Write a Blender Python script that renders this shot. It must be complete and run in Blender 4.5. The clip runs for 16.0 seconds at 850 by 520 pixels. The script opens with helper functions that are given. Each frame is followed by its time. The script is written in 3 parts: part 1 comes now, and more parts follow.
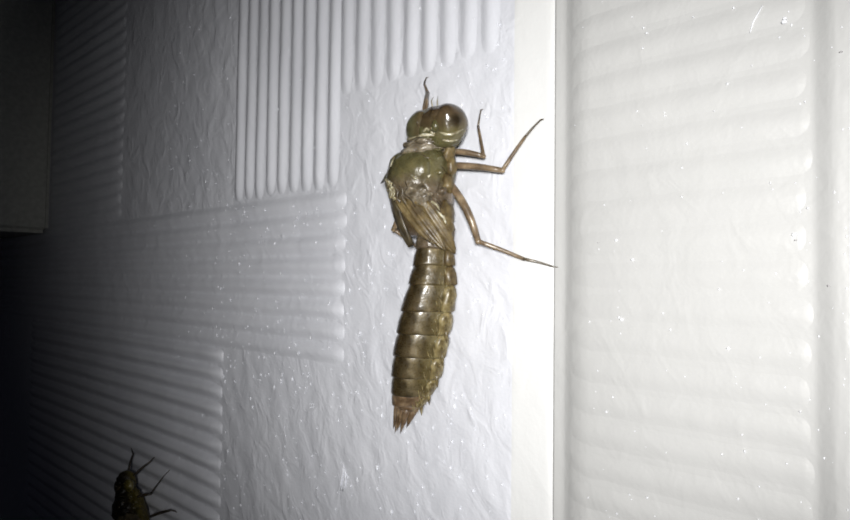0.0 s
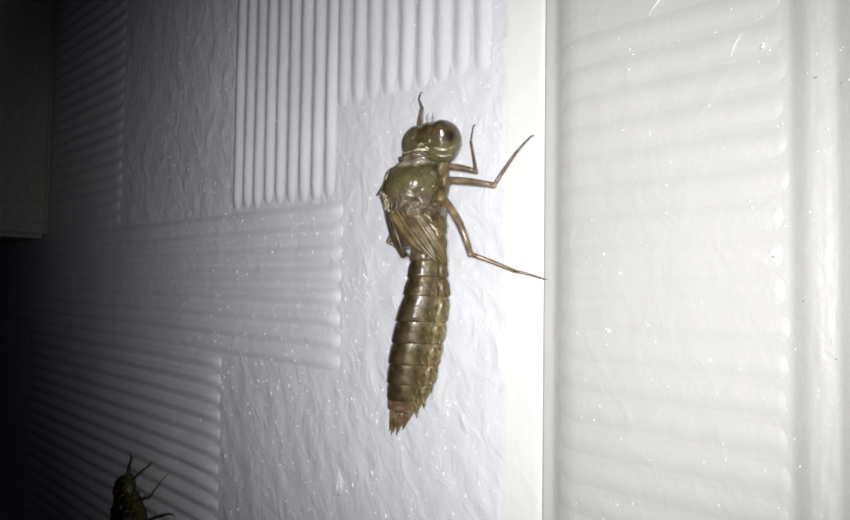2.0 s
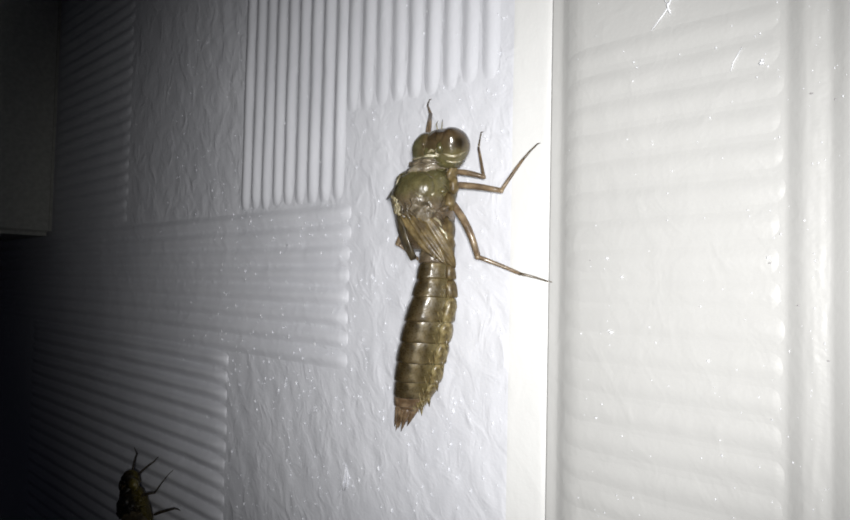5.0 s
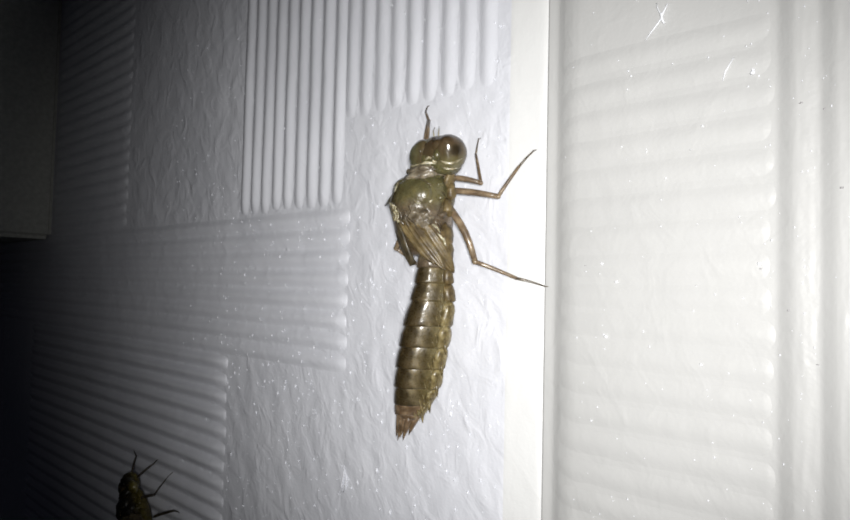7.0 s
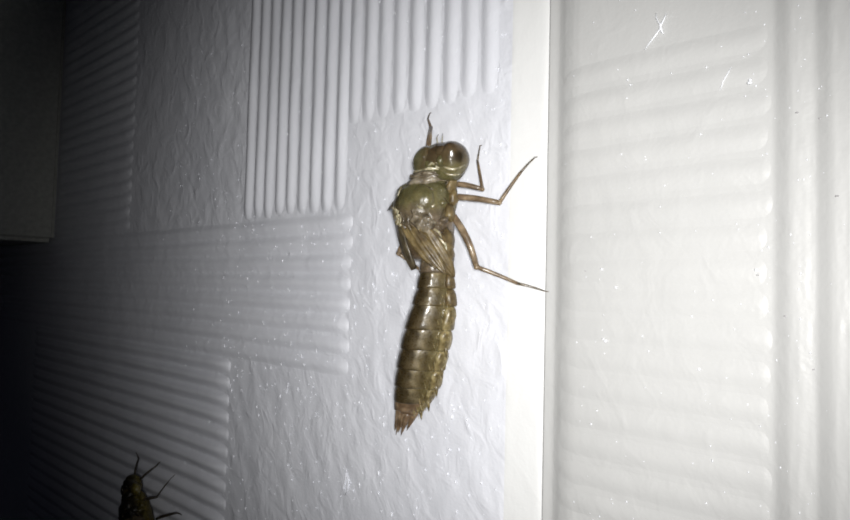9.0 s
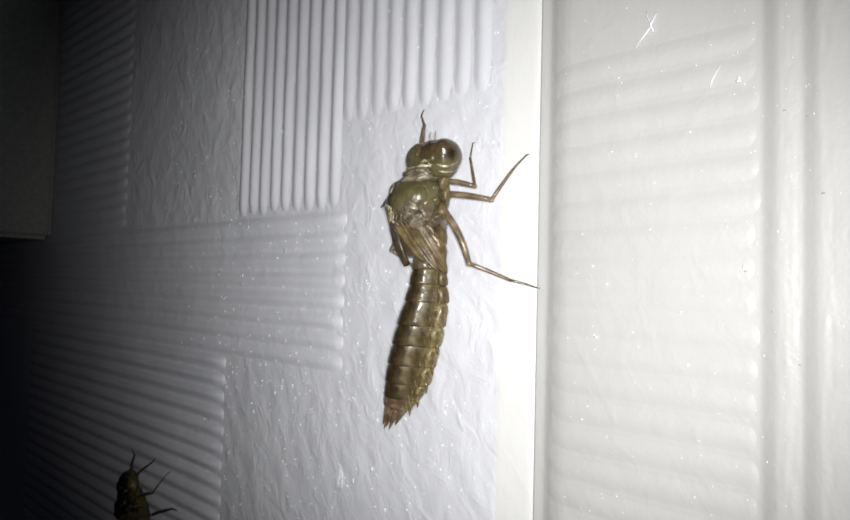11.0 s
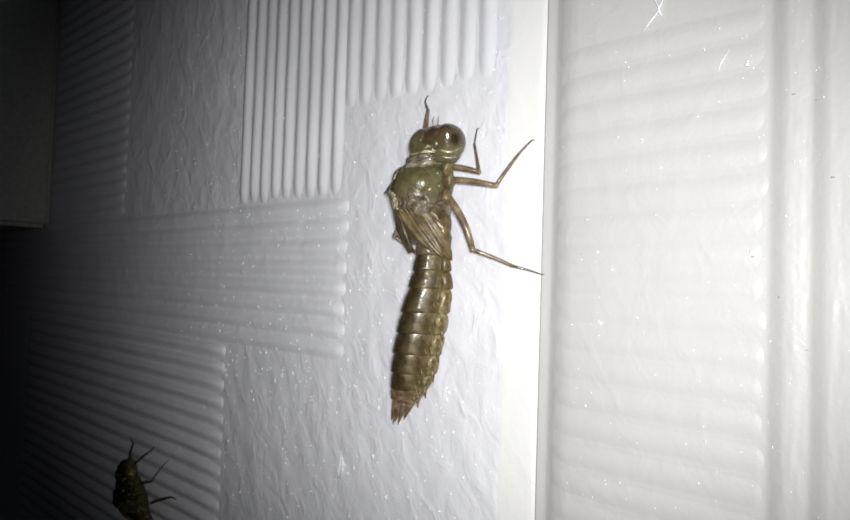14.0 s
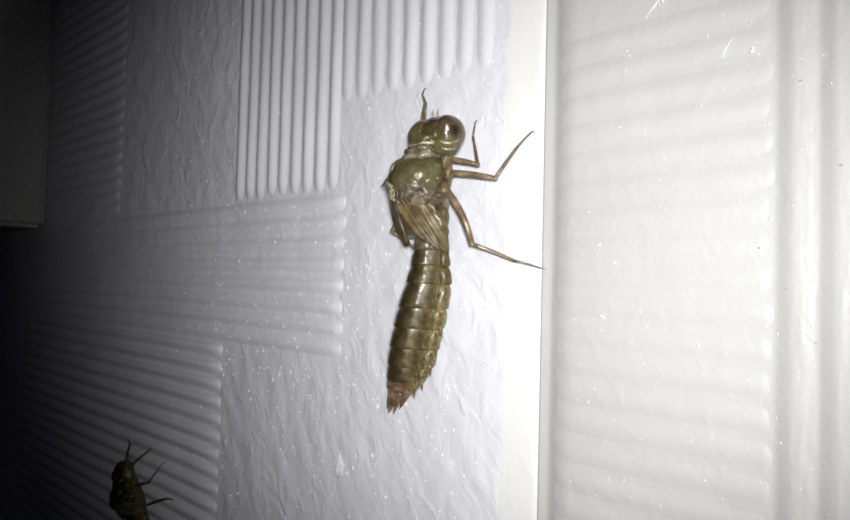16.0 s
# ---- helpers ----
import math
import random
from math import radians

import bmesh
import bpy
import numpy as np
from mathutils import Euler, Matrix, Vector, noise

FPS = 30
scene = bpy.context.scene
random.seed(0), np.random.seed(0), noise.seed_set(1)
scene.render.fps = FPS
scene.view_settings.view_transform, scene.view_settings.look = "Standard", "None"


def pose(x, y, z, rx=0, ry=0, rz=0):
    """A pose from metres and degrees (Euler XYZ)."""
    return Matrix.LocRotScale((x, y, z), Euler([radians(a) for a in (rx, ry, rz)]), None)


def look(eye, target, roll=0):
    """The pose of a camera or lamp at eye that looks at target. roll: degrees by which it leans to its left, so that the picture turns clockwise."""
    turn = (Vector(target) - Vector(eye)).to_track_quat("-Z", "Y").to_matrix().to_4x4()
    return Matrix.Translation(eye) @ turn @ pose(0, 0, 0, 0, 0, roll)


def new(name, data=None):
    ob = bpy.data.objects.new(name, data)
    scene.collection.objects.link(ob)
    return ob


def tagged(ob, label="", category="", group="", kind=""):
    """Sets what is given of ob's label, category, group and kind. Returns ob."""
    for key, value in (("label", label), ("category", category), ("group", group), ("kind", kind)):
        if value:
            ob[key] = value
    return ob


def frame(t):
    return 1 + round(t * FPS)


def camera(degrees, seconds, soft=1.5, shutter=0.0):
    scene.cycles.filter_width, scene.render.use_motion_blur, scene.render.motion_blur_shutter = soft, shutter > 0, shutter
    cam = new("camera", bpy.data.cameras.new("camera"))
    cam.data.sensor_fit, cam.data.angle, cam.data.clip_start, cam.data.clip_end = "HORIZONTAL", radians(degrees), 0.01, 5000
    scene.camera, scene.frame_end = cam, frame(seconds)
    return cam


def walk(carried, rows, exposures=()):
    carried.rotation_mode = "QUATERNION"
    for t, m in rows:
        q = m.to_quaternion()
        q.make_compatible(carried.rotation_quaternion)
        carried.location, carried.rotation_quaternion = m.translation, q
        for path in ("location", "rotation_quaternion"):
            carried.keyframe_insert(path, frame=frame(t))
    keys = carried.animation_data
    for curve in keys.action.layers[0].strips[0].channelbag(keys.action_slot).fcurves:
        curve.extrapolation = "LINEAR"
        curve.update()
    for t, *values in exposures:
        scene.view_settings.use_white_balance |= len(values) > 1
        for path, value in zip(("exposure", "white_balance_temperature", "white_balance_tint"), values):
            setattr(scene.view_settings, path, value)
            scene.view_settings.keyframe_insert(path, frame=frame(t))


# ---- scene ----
# A night shot, a hand's width from a white moulded wall. Lengths below are in
# millimetres from a point of the wall 1.2 m up, turned into metres by MM.
MM = 0.001
BASE = Vector((0, 0, 1.2))

# ---- camera ----
cam = camera(68.84, 16.0, soft=1.7)
# seconds, x, y, z, yaw, pitch, roll
PATH = [
    (0, 0.07344, -0.06276, 1.18603, 42.103, 2.007, -0.702),
    (0.5, 0.07343, -0.06317, 1.18624, 42.009, 2.000, -0.834),
    (1, 0.07386, -0.06322, 1.18654, 41.936, 1.976, -0.772),
    (1.5, 0.07442, -0.06413, 1.18720, 41.947, 2.305, -0.850),
    (2, 0.07518, -0.06414, 1.18718, 41.806, 2.181, -0.813),
    (2.5, 0.07560, -0.06435, 1.18709, 41.698, 2.150, -0.925),
    (3, 0.07635, -0.06501, 1.18750, 41.554, 2.157, -1.042),
    (3.5, 0.07587, -0.06555, 1.18734, 41.547, 2.154, -1.189),
    (4, 0.07547, -0.06647, 1.18755, 41.382, 2.048, -1.359),
    (6.5, 0.07611, -0.06780, 1.18713, 41.273, 2.366, -1.203),
    (7, 0.07641, -0.06816, 1.18767, 41.165, 2.362, -1.325),
    (7.5, 0.07722, -0.06792, 1.18736, 41.131, 2.305, -1.369),
    (8, 0.07661, -0.06864, 1.18758, 41.019, 2.280, -1.534),
    (8.5, 0.07630, -0.06921, 1.18742, 41.016, 2.327, -1.600),
    (9, 0.07690, -0.06921, 1.18791, 41.141, 2.629, -1.440),
    (11.5, 0.07778, -0.06892, 1.18765, 40.971, 2.427, -1.495),
    (12, 0.07753, -0.06874, 1.18771, 41.054, 2.377, -1.435),
    (12.5, 0.07710, -0.06885, 1.18741, 41.029, 2.418, -1.431),
    (13, 0.07764, -0.06901, 1.18729, 40.881, 2.281, -1.585),
    (13.5, 0.07749, -0.06910, 1.18709, 40.815, 2.171, -1.620),
    (14, 0.07683, -0.06917, 1.18649, 40.711, 2.015, -1.864),
    (14.5, 0.07471, -0.06971, 1.18609, 40.748, 1.878, -1.864),
    (15, 0.07657, -0.06897, 1.18564, 40.666, 1.864, -1.699),
    (15.5, 0.07478, -0.06853, 1.18551, 40.773, 1.708, -1.708),
    (16, 0.07589, -0.06787, 1.18598, 40.667, 1.963, -1.456),
]
walk(cam, [(t, pose(x, y, z, 90 + pitch, roll, yaw)) for t, x, y, z, yaw, pitch, roll in PATH],
     [(0, 0.0), (1, 0.0), (2.5, -0.04), (4, -0.05), (6.5, 0.01), (9, 0.0), (13.5, 0.0), (14, -0.01), (15, 0.03), (16, 0.03)])

# ---- light: the small white lamp beside the lens, and a nearly black night sky ----
world = bpy.data.worlds.new("night")
world.use_nodes = True
world.node_tree.nodes["Background"].inputs[0].default_value = (0.66, 0.71, 1.0, 1)
world.node_tree.nodes["Background"].inputs[1].default_value = 0.0065
scene.world = world

LAMP_AT = (87.5, -80.0, -12.8)
LAMP_TO = (29.6, 0.0, -8.3)
lamp_data = bpy.data.lights.new("phone_lamp", "SPOT")
lamp_data.energy = 0.625
lamp_data.color = (1.0, 0.985, 0.96)
lamp_data.spot_size = radians(78.5)
lamp_data.spot_blend = 1.0
lamp_data.shadow_soft_size = 0.0035
lamp = new("phone_lamp", lamp_data)
lamp.matrix_basis = look(Vector(LAMP_AT) * MM + BASE, Vector(LAMP_TO) * MM + BASE)


# ---- materials ----
def material(name):
    m = bpy.data.materials.new(name)
    m.use_nodes = True
    return m, m.node_tree.nodes, m.node_tree.links, m.node_tree.nodes["Principled BSDF"]


def noise_node(nodes, links, where, scale, detail=3.0, stretch=(1, 1, 1), turn=(0, 0, 0), twist=0.0):
    """Noise per metre on the coordinates where, stretched."""
    if any(turn):
        turning = nodes.new("ShaderNodeMapping")
        turning.inputs["Rotation"].default_value = turn
        links.new(where, turning.inputs["Vector"])
        where = turning.outputs["Vector"]
    mapping = nodes.new("ShaderNodeMapping")
    mapping.inputs["Scale"].default_value = stretch
    links.new(where, mapping.inputs["Vector"])
    tex = nodes.new("ShaderNodeTexNoise")
    tex.inputs["Scale"].default_value = scale
    tex.inputs["Detail"].default_value = detail
    tex.inputs["Distortion"].default_value = twist
    links.new(mapping.outputs["Vector"], tex.inputs["Vector"])
    return tex.outputs["Fac"]


def ramp(nodes, links, fac, stops):
    node = nodes.new("ShaderNodeValToRGB")
    ends = node.color_ramp.elements
    ends[0].position, ends[0].color = stops[0][0], (*stops[0][1], 1)
    ends[1].position, ends[1].color = stops[-1][0], (*stops[-1][1], 1)
    for at, colour in stops[1:-1]:
        ends.new(at).color = (*colour, 1)
    links.new(fac, node.inputs["Fac"])
    return node.outputs["Color"]


def bump(nodes, links, fac, strength, distance, before=None):
    node = nodes.new("ShaderNodeBump")
    node.inputs["Strength"].default_value = strength
    node.inputs["Distance"].default_value = distance
    links.new(fac, node.inputs["Height"])
    if before is not None:
        links.new(before, node.inputs["Normal"])
    return node.outputs["Normal"]


def white_paint(name, light, dark, relief, grain, smears=0.3):
    """Thick white wall paint with sparse wrinkles, as a roller leaves them."""
    m, nodes, links, bsdf = material(name)
    where = nodes.new("ShaderNodeNewGeometry").outputs["Position"]
    blotch = noise_node(nodes, links, where, 45, 5)
    links.new(ramp(nodes, links, blotch, [(0.3, dark), (0.7, light)]), bsdf.inputs["Base Color"])
    sheen = noise_node(nodes, links, where, 500, 3)
    links.new(ramp(nodes, links, sheen, [(0.3, (0.36,) * 3), (0.7, (0.55,) * 3)]), bsdf.inputs["Roughness"])
    strokes = noise_node(nodes, links, where, 290, 2.4, (1.0, 1.0, 0.66), (0, 0.45, 0), 1.0)
    ridge = ramp(nodes, links, strokes, [(0.4, (0, 0, 0)), (0.58, (0.35,) * 3), (0.78, (1, 1, 1))])
    smear = noise_node(nodes, links, where, 150, 3, (1.0, 1.0, 0.4), (0, 0.08, 0), 0.6)
    fine = noise_node(nodes, links, where, 2400, 2)
    soft = bump(nodes, links, ridge, relief, 0.0006, bump(nodes, links, smear, 0.5 * smears, 0.0012))
    links.new(bump(nodes, links, fine, grain, 0.0001, soft), bsdf.inputs["Normal"])
    return m


PAINT = white_paint("cool_white_paint", (0.764, 0.777, 0.83), (0.69, 0.704, 0.759), 0.27, 0.4)
RIB_PAINT = white_paint("rib_paint", (0.764, 0.777, 0.83), (0.69, 0.704, 0.759), 0.1, 0.3, 0.3)
PAINT_2 = white_paint("warm_white_paint", (0.497, 0.499, 0.495), (0.462, 0.465, 0.462), 0.1, 0.25, 0.2)
BORDER_PAINT = white_paint("border_paint", (0.718, 0.724, 0.724), (0.69, 0.696, 0.696), 0.07, 0.25, 0.2)
PAINT.node_tree.nodes["Principled BSDF"].inputs["Specular IOR Level"].default_value = 0.32
PAINT_2.node_tree.nodes["Principled BSDF"].inputs["Specular IOR Level"].default_value = 0.25
BORDER_PAINT.node_tree.nodes["Principled BSDF"].inputs["Specular IOR Level"].default_value = 0.25


def shell(name, dark, light, pale, rough=0.3, banding=900, crumple=0.35):
    """Horny insect skin: mottled, glossy, a little translucent."""
    m, nodes, links, bsdf = material(name)
    where = nodes.new("ShaderNodeTexCoord").outputs["Object"]
    mottle = noise_node(nodes, links, where, banding, 5)
    patch = ramp(nodes, links, mottle, [(0.37, dark), (0.51, light), (0.66, pale)])
    fleck = ramp(nodes, links, noise_node(nodes, links, where, banding * 4.5, 4), [(0.3, (0.86, 0.85, 0.84)), (0.7, (1.1, 1.1, 1.1))])
    both = nodes.new("ShaderNodeMix")
    both.data_type, both.blend_type = "RGBA", "MULTIPLY"
    both.inputs["Factor"].default_value = 1.0
    links.new(patch, both.inputs["A"])
    links.new(fleck, both.inputs["B"])
    links.new(both.outputs["Result"], bsdf.inputs["Base Color"])
    grain = noise_node(nodes, links, where, 4000, 2)
    links.new(ramp(nodes, links, grain, [(0.3, (rough * 0.75,) * 3), (0.7, (rough * 1.35,) * 3)]), bsdf.inputs["Roughness"])
    links.new(bump(nodes, links, grain, 0.35, 0.00006, bump(nodes, links, mottle, crumple, 0.00025 if crumple < 0.7 else 0.0006)), bsdf.inputs["Normal"])
    bsdf.inputs["Subsurface Weight"].default_value = 0.15
    bsdf.inputs["Subsurface Radius"].default_value = (0.0012, 0.0008, 0.0004)
    bsdf.inputs["Coat Weight"].default_value = 0.22
    bsdf.inputs["Coat Roughness"].default_value = 0.18
    return m


def duller(skin, coat, gloss):
    """Takes shine from a skin."""
    bsdf = skin.node_tree.nodes["Principled BSDF"]
    bsdf.inputs["Coat Weight"].default_value = coat
    bsdf.inputs["Specular IOR Level"].default_value = gloss


BELLY = shell("yellow_brown_skin", (0.09, 0.068, 0.03), (0.18, 0.143, 0.065), (0.3, 0.25, 0.13), 0.32)
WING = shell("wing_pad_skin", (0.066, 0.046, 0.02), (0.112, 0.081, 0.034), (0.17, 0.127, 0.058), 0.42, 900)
# darker copy of the pad skin, shade painted in for pads off the lamp
DARK_WING = shell("shaded_wing_pad_skin", (0.03, 0.023, 0.013), (0.06, 0.047, 0.026), (0.1, 0.08, 0.045), 0.42, 700)
duller(BELLY, 0.05, 0.35)
duller(WING, 0.06, 0.35)
TAIL = shell("tail_skin", (0.095, 0.061, 0.034), (0.155, 0.105, 0.061), (0.228, 0.163, 0.1), 0.38, 900)
LEG = shell("leg_skin", (0.115, 0.08, 0.048), (0.192, 0.138, 0.084), (0.29, 0.222, 0.142), 0.32, 700)
ROOT = shell("wing_root_skin", (0.1, 0.08, 0.042), (0.23, 0.2, 0.118), (0.42, 0.385, 0.26), 0.3, 1300, 0.8)
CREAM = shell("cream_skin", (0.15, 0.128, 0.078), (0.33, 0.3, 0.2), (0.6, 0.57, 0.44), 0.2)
MEMBRANE = shell("membrane_skin", (0.07, 0.055, 0.035), (0.145, 0.12, 0.083), (0.26, 0.225, 0.165), 0.34, 800, 0.8)
BROWN = shell("dark_brown_skin", (0.03, 0.021, 0.012), (0.055, 0.04, 0.022), (0.09, 0.068, 0.036), 0.24)


def tinted(name, axis, fold, stops, rough, amount, offset=0.0, crumple=0.35, blotch=1.0):
    """Skin whose colour changes along one axis of its part (millimetres), mottled."""
    m = shell(name, (1 - 0.26 * blotch, 1 - 0.27 * blotch, 1 - 0.3 * blotch), (0.97, 0.97, 0.96), (1 + 0.22 * blotch, 1 + 0.21 * blotch, 1 + 0.18 * blotch), rough, 420, crumple)
    nodes, links = m.node_tree.nodes, m.node_tree.links
    bsdf = nodes["Principled BSDF"]
    mottle = bsdf.inputs["Base Color"].links[0].from_socket
    where = nodes.new("ShaderNodeTexCoord").outputs["Object"]
    split = nodes.new("ShaderNodeSeparateXYZ")
    links.new(where, split.inputs[0])
    value = split.outputs[axis]
    wobble = noise_node(nodes, links, where, 700, 3)
    if fold:
        node = nodes.new("ShaderNodeMath")
        node.operation = "ABSOLUTE"
        links.new(value, node.inputs[0])
        value = node.outputs[0]
    scaled = nodes.new("ShaderNodeMath")
    scaled.operation = "MULTIPLY_ADD"
    links.new(value, scaled.inputs[0])
    scaled.inputs[1].default_value = 100.0
    links.new(wobble, scaled.inputs[2])
    shift = nodes.new("ShaderNodeMath")
    shift.operation = "MULTIPLY_ADD"
    links.new(wobble, shift.inputs[0])
    shift.inputs[1].default_value = amount - 1.0
    links.new(scaled.outputs[0], shift.inputs[2])
    place = nodes.new("ShaderNodeMath")
    place.operation = "ADD"
    links.new(shift.outputs[0], place.inputs[0])
    place.inputs[1].default_value = offset
    base = ramp(nodes, links, place.outputs[0], stops)
    mix = nodes.new("ShaderNodeMix")
    mix.data_type, mix.blend_type = "RGBA", "MULTIPLY"
    mix.inputs["Factor"].default_value = 1.0
    links.new(base, mix.inputs["A"])
    links.new(mottle, mix.inputs["B"])
    links.new(mix.outputs["Result"], bsdf.inputs["Base Color"])
    return m


# the darker nymph: shade painted nearly black along its back, olive on its flanks
DARK_SKIN = tinted("dark_shaded_skin", 1, False, [(0.2, (0.007, 0.006, 0.004)), (0.36, (0.014, 0.011, 0.005)), (0.48, (0.07, 0.057, 0.01)), (0.7, (0.083, 0.066, 0.015))], 0.36, 0.15, 0.5)
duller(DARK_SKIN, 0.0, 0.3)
OLIVE = shell("olive_highlight_skin", (0.04, 0.033, 0.008), (0.085, 0.07, 0.016), (0.15, 0.127, 0.038), 0.22, 500)
# its legs, a copy of the leg skin darkened for the shade
DARK_LEG = shell("dark_leg_skin", (0.02, 0.015, 0.01), (0.04, 0.03, 0.02), (0.065, 0.05, 0.033), 0.4)
# abdomen: dark over the back, sheen painted as a pale band, olive, yellowish margin
SEGMENT = tinted("abdomen_skin", 0, False, [(0.2, (0.056, 0.04, 0.019)), (0.5, (0.046, 0.033, 0.015)), (0.59, (0.062, 0.047, 0.024)), (0.635, (0.18, 0.147, 0.088)), (0.665, (0.165, 0.132, 0.072)), (0.71, (0.082, 0.062, 0.026)),
                                           (0.8, (0.12, 0.098, 0.044)), (0.88, (0.17, 0.14, 0.064))], 0.3, 0.12, 0.5, 0.45, 1.7)
SEGMENT.node_tree.nodes["Principled BSDF"].inputs["Coat Weight"].default_value = 0.22
# thorax and head: brown behind, greenish in front
TRUNK = tinted("trunk_skin", 2, False, [(0.25, (0.122, 0.09, 0.057)), (0.56, (0.13, 0.1, 0.068)), (0.68, (0.105, 0.084, 0.05)), (0.8, (0.092, 0.081, 0.037)), (0.98, (0.088, 0.08, 0.035))], 0.3, 0.2, 0.6, 0.75, 1.5)
duller(TRUNK, 0.12, 0.45)
# eyes: brown above, olive below
EYE_SKIN = tinted("eye_skin", 2, False, [(0.42, (0.185, 0.165, 0.086)), (0.58, (0.15, 0.132, 0.066)), (0.7, (0.08, 0.06, 0.031)), (0.86, (0.06, 0.041, 0.023))], 0.16, 0.14)
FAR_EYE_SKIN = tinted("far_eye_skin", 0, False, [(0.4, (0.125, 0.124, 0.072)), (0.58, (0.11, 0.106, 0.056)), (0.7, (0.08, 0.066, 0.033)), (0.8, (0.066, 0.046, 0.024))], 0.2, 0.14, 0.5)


def spotted(skin, centre, radius, colour):
    """Darkens a skin round a point of its part (millimetres), with a soft edge."""
    nodes, links = skin.node_tree.nodes, skin.node_tree.links
    bsdf = nodes["Principled BSDF"]
    before = bsdf.inputs["Base Color"].links[0].from_socket
    apart = nodes.new("ShaderNodeVectorMath")
    apart.operation = "DISTANCE"
    links.new(nodes.new("ShaderNodeTexCoord").outputs["Object"], apart.inputs[0])
    apart.inputs[1].default_value = [c * MM for c in centre]
    share = nodes.new("ShaderNodeMapRange")
    share.interpolation_type = "SMOOTHSTEP"
    links.new(apart.outputs["Value"], share.inputs["Value"])
    share.inputs["From Min"].default_value, share.inputs["From Max"].default_value = radius * 0.4 * MM, radius * 1.3 * MM
    mix = nodes.new("ShaderNodeMix")
    mix.data_type = "RGBA"
    links.new(share.outputs["Result"], mix.inputs["Factor"])
    mix.inputs["A"].default_value = (*colour, 1)
    links.new(before, mix.inputs["B"])
    links.new(mix.outputs["Result"], bsdf.inputs["Base Color"])


spotted(EYE_SKIN, (6.95, -2.35, 6.6), 0.85, (0.022, 0.016, 0.009))
FOOT = shell("foot_skin", (0.06, 0.048, 0.032), (0.105, 0.083, 0.055), (0.17, 0.135, 0.09), 0.35, 900)
CLAW = shell("claw_skin", (0.03, 0.02, 0.012), (0.07, 0.05, 0.03), (0.1, 0.07, 0.04))


def plain(name, colour, rough):
    m, nodes, links, bsdf = material(name)
    where = nodes.new("ShaderNodeNewGeometry").outputs["Position"]
    shade = noise_node(nodes, links, where, 900, 3)
    links.new(ramp(nodes, links, shade, [(0.3, tuple(c * 0.8 for c in colour)), (0.7, colour)]), bsdf.inputs["Base Color"])
    bsdf.inputs["Roughness"].default_value = rough
    return m


BOX_PAINT = plain("grey_box_paint", (0.52, 0.53, 0.49), 0.55)
FIBRE = plain("white_fibre", (0.9, 0.92, 0.97), 0.22)
GRIT = plain("dark_grit", (0.4, 0.39, 0.4), 0.7)
SOIL = plain("night_ground", (0.06, 0.06, 0.058), 0.9)


# ---- mesh helpers ----
ORIGIN = Vector((22, 0, -10))


def link_mesh(name, verts, faces, mat, parent=None, at=(0, 0, 0), smooth=True, label=""):
    """One mesh object from millimetre points; its own origin lies at the point at."""
    mesh = bpy.data.meshes.new(name)
    off = Vector(at)
    mesh.from_pydata([tuple((Vector(v) - off) * MM) for v in verts], [], faces)
    mesh.materials.append(mat)
    if smooth:
        mesh.polygons.foreach_set("use_smooth", [True] * len(mesh.polygons))
    mesh.update()
    ob = new(name, mesh)
    ob.location = off * MM
    if parent is not None:
        ob.parent = parent
        ob.location -= ORIGIN * MM
    else:
        ob.location += BASE
    if label:
        ob["label"] = label
    return ob


def tube_mesh(rings, cap=True):
    """Points and faces of a skin over closed rings of equal count."""
    n = len(rings[0])
    verts = [v for ring in rings for v in ring]
    faces = []
    for k in range(len(rings) - 1):
        for i in range(n):
            j = (i + 1) % n
            faces.append((k * n + i, k * n + j, (k + 1) * n + j, (k + 1) * n + i))
    if cap:
        faces.append(tuple(range(n - 1, -1, -1)))
        last = (len(rings) - 1) * n
        faces.append(tuple(last + i for i in range(n)))
    return verts, faces


def joined(*pieces):
    verts, faces = [], []
    for v, f in pieces:
        faces += [tuple(i + len(verts) for i in face) for face in f]
        verts += list(v)
    return verts, faces


RIGHT, BACK = Vector((1, 0, 0)), Vector((0, -1, 0))


def ring_at(c, w, hd, hv, count=22, power=1.0, right=RIGHT, back=BACK, wave=0.0, seed=0):
    """A closed ring about c: w to each side, hd towards the back, hv towards the belly."""
    out = []
    for i in range(count):
        a = 2 * math.pi * i / count
        s, d = math.cos(a), math.sin(a)
        k = 1 + wave * noise.noise(Vector((s * 1.5, d * 1.5, seed + c[2] * 0.7)))
        x = math.copysign(abs(s) ** power, s) * w * k
        y = math.copysign(abs(d) ** power, d) * (hd if d > 0 else hv) * k
        out.append(Vector(c) + right * x + back * y)
    return out


def ball(c, r, turn=None, rows=10, count=18):
    """An ellipsoid of the half axes r about c."""
    rings = []
    for k in range(1, rows):
        a = math.pi * k / rows
        ring = []
        for i in range(count):
            b = 2 * math.pi * i / count
            p = Vector((r[0] * math.sin(a) * math.cos(b), r[1] * math.sin(a) * math.sin(b), -r[2] * math.cos(a)))
            if turn is not None:
                p = turn @ p
            ring.append(Vector(c) + p)
        rings.append(ring)
    return tube_mesh(rings)


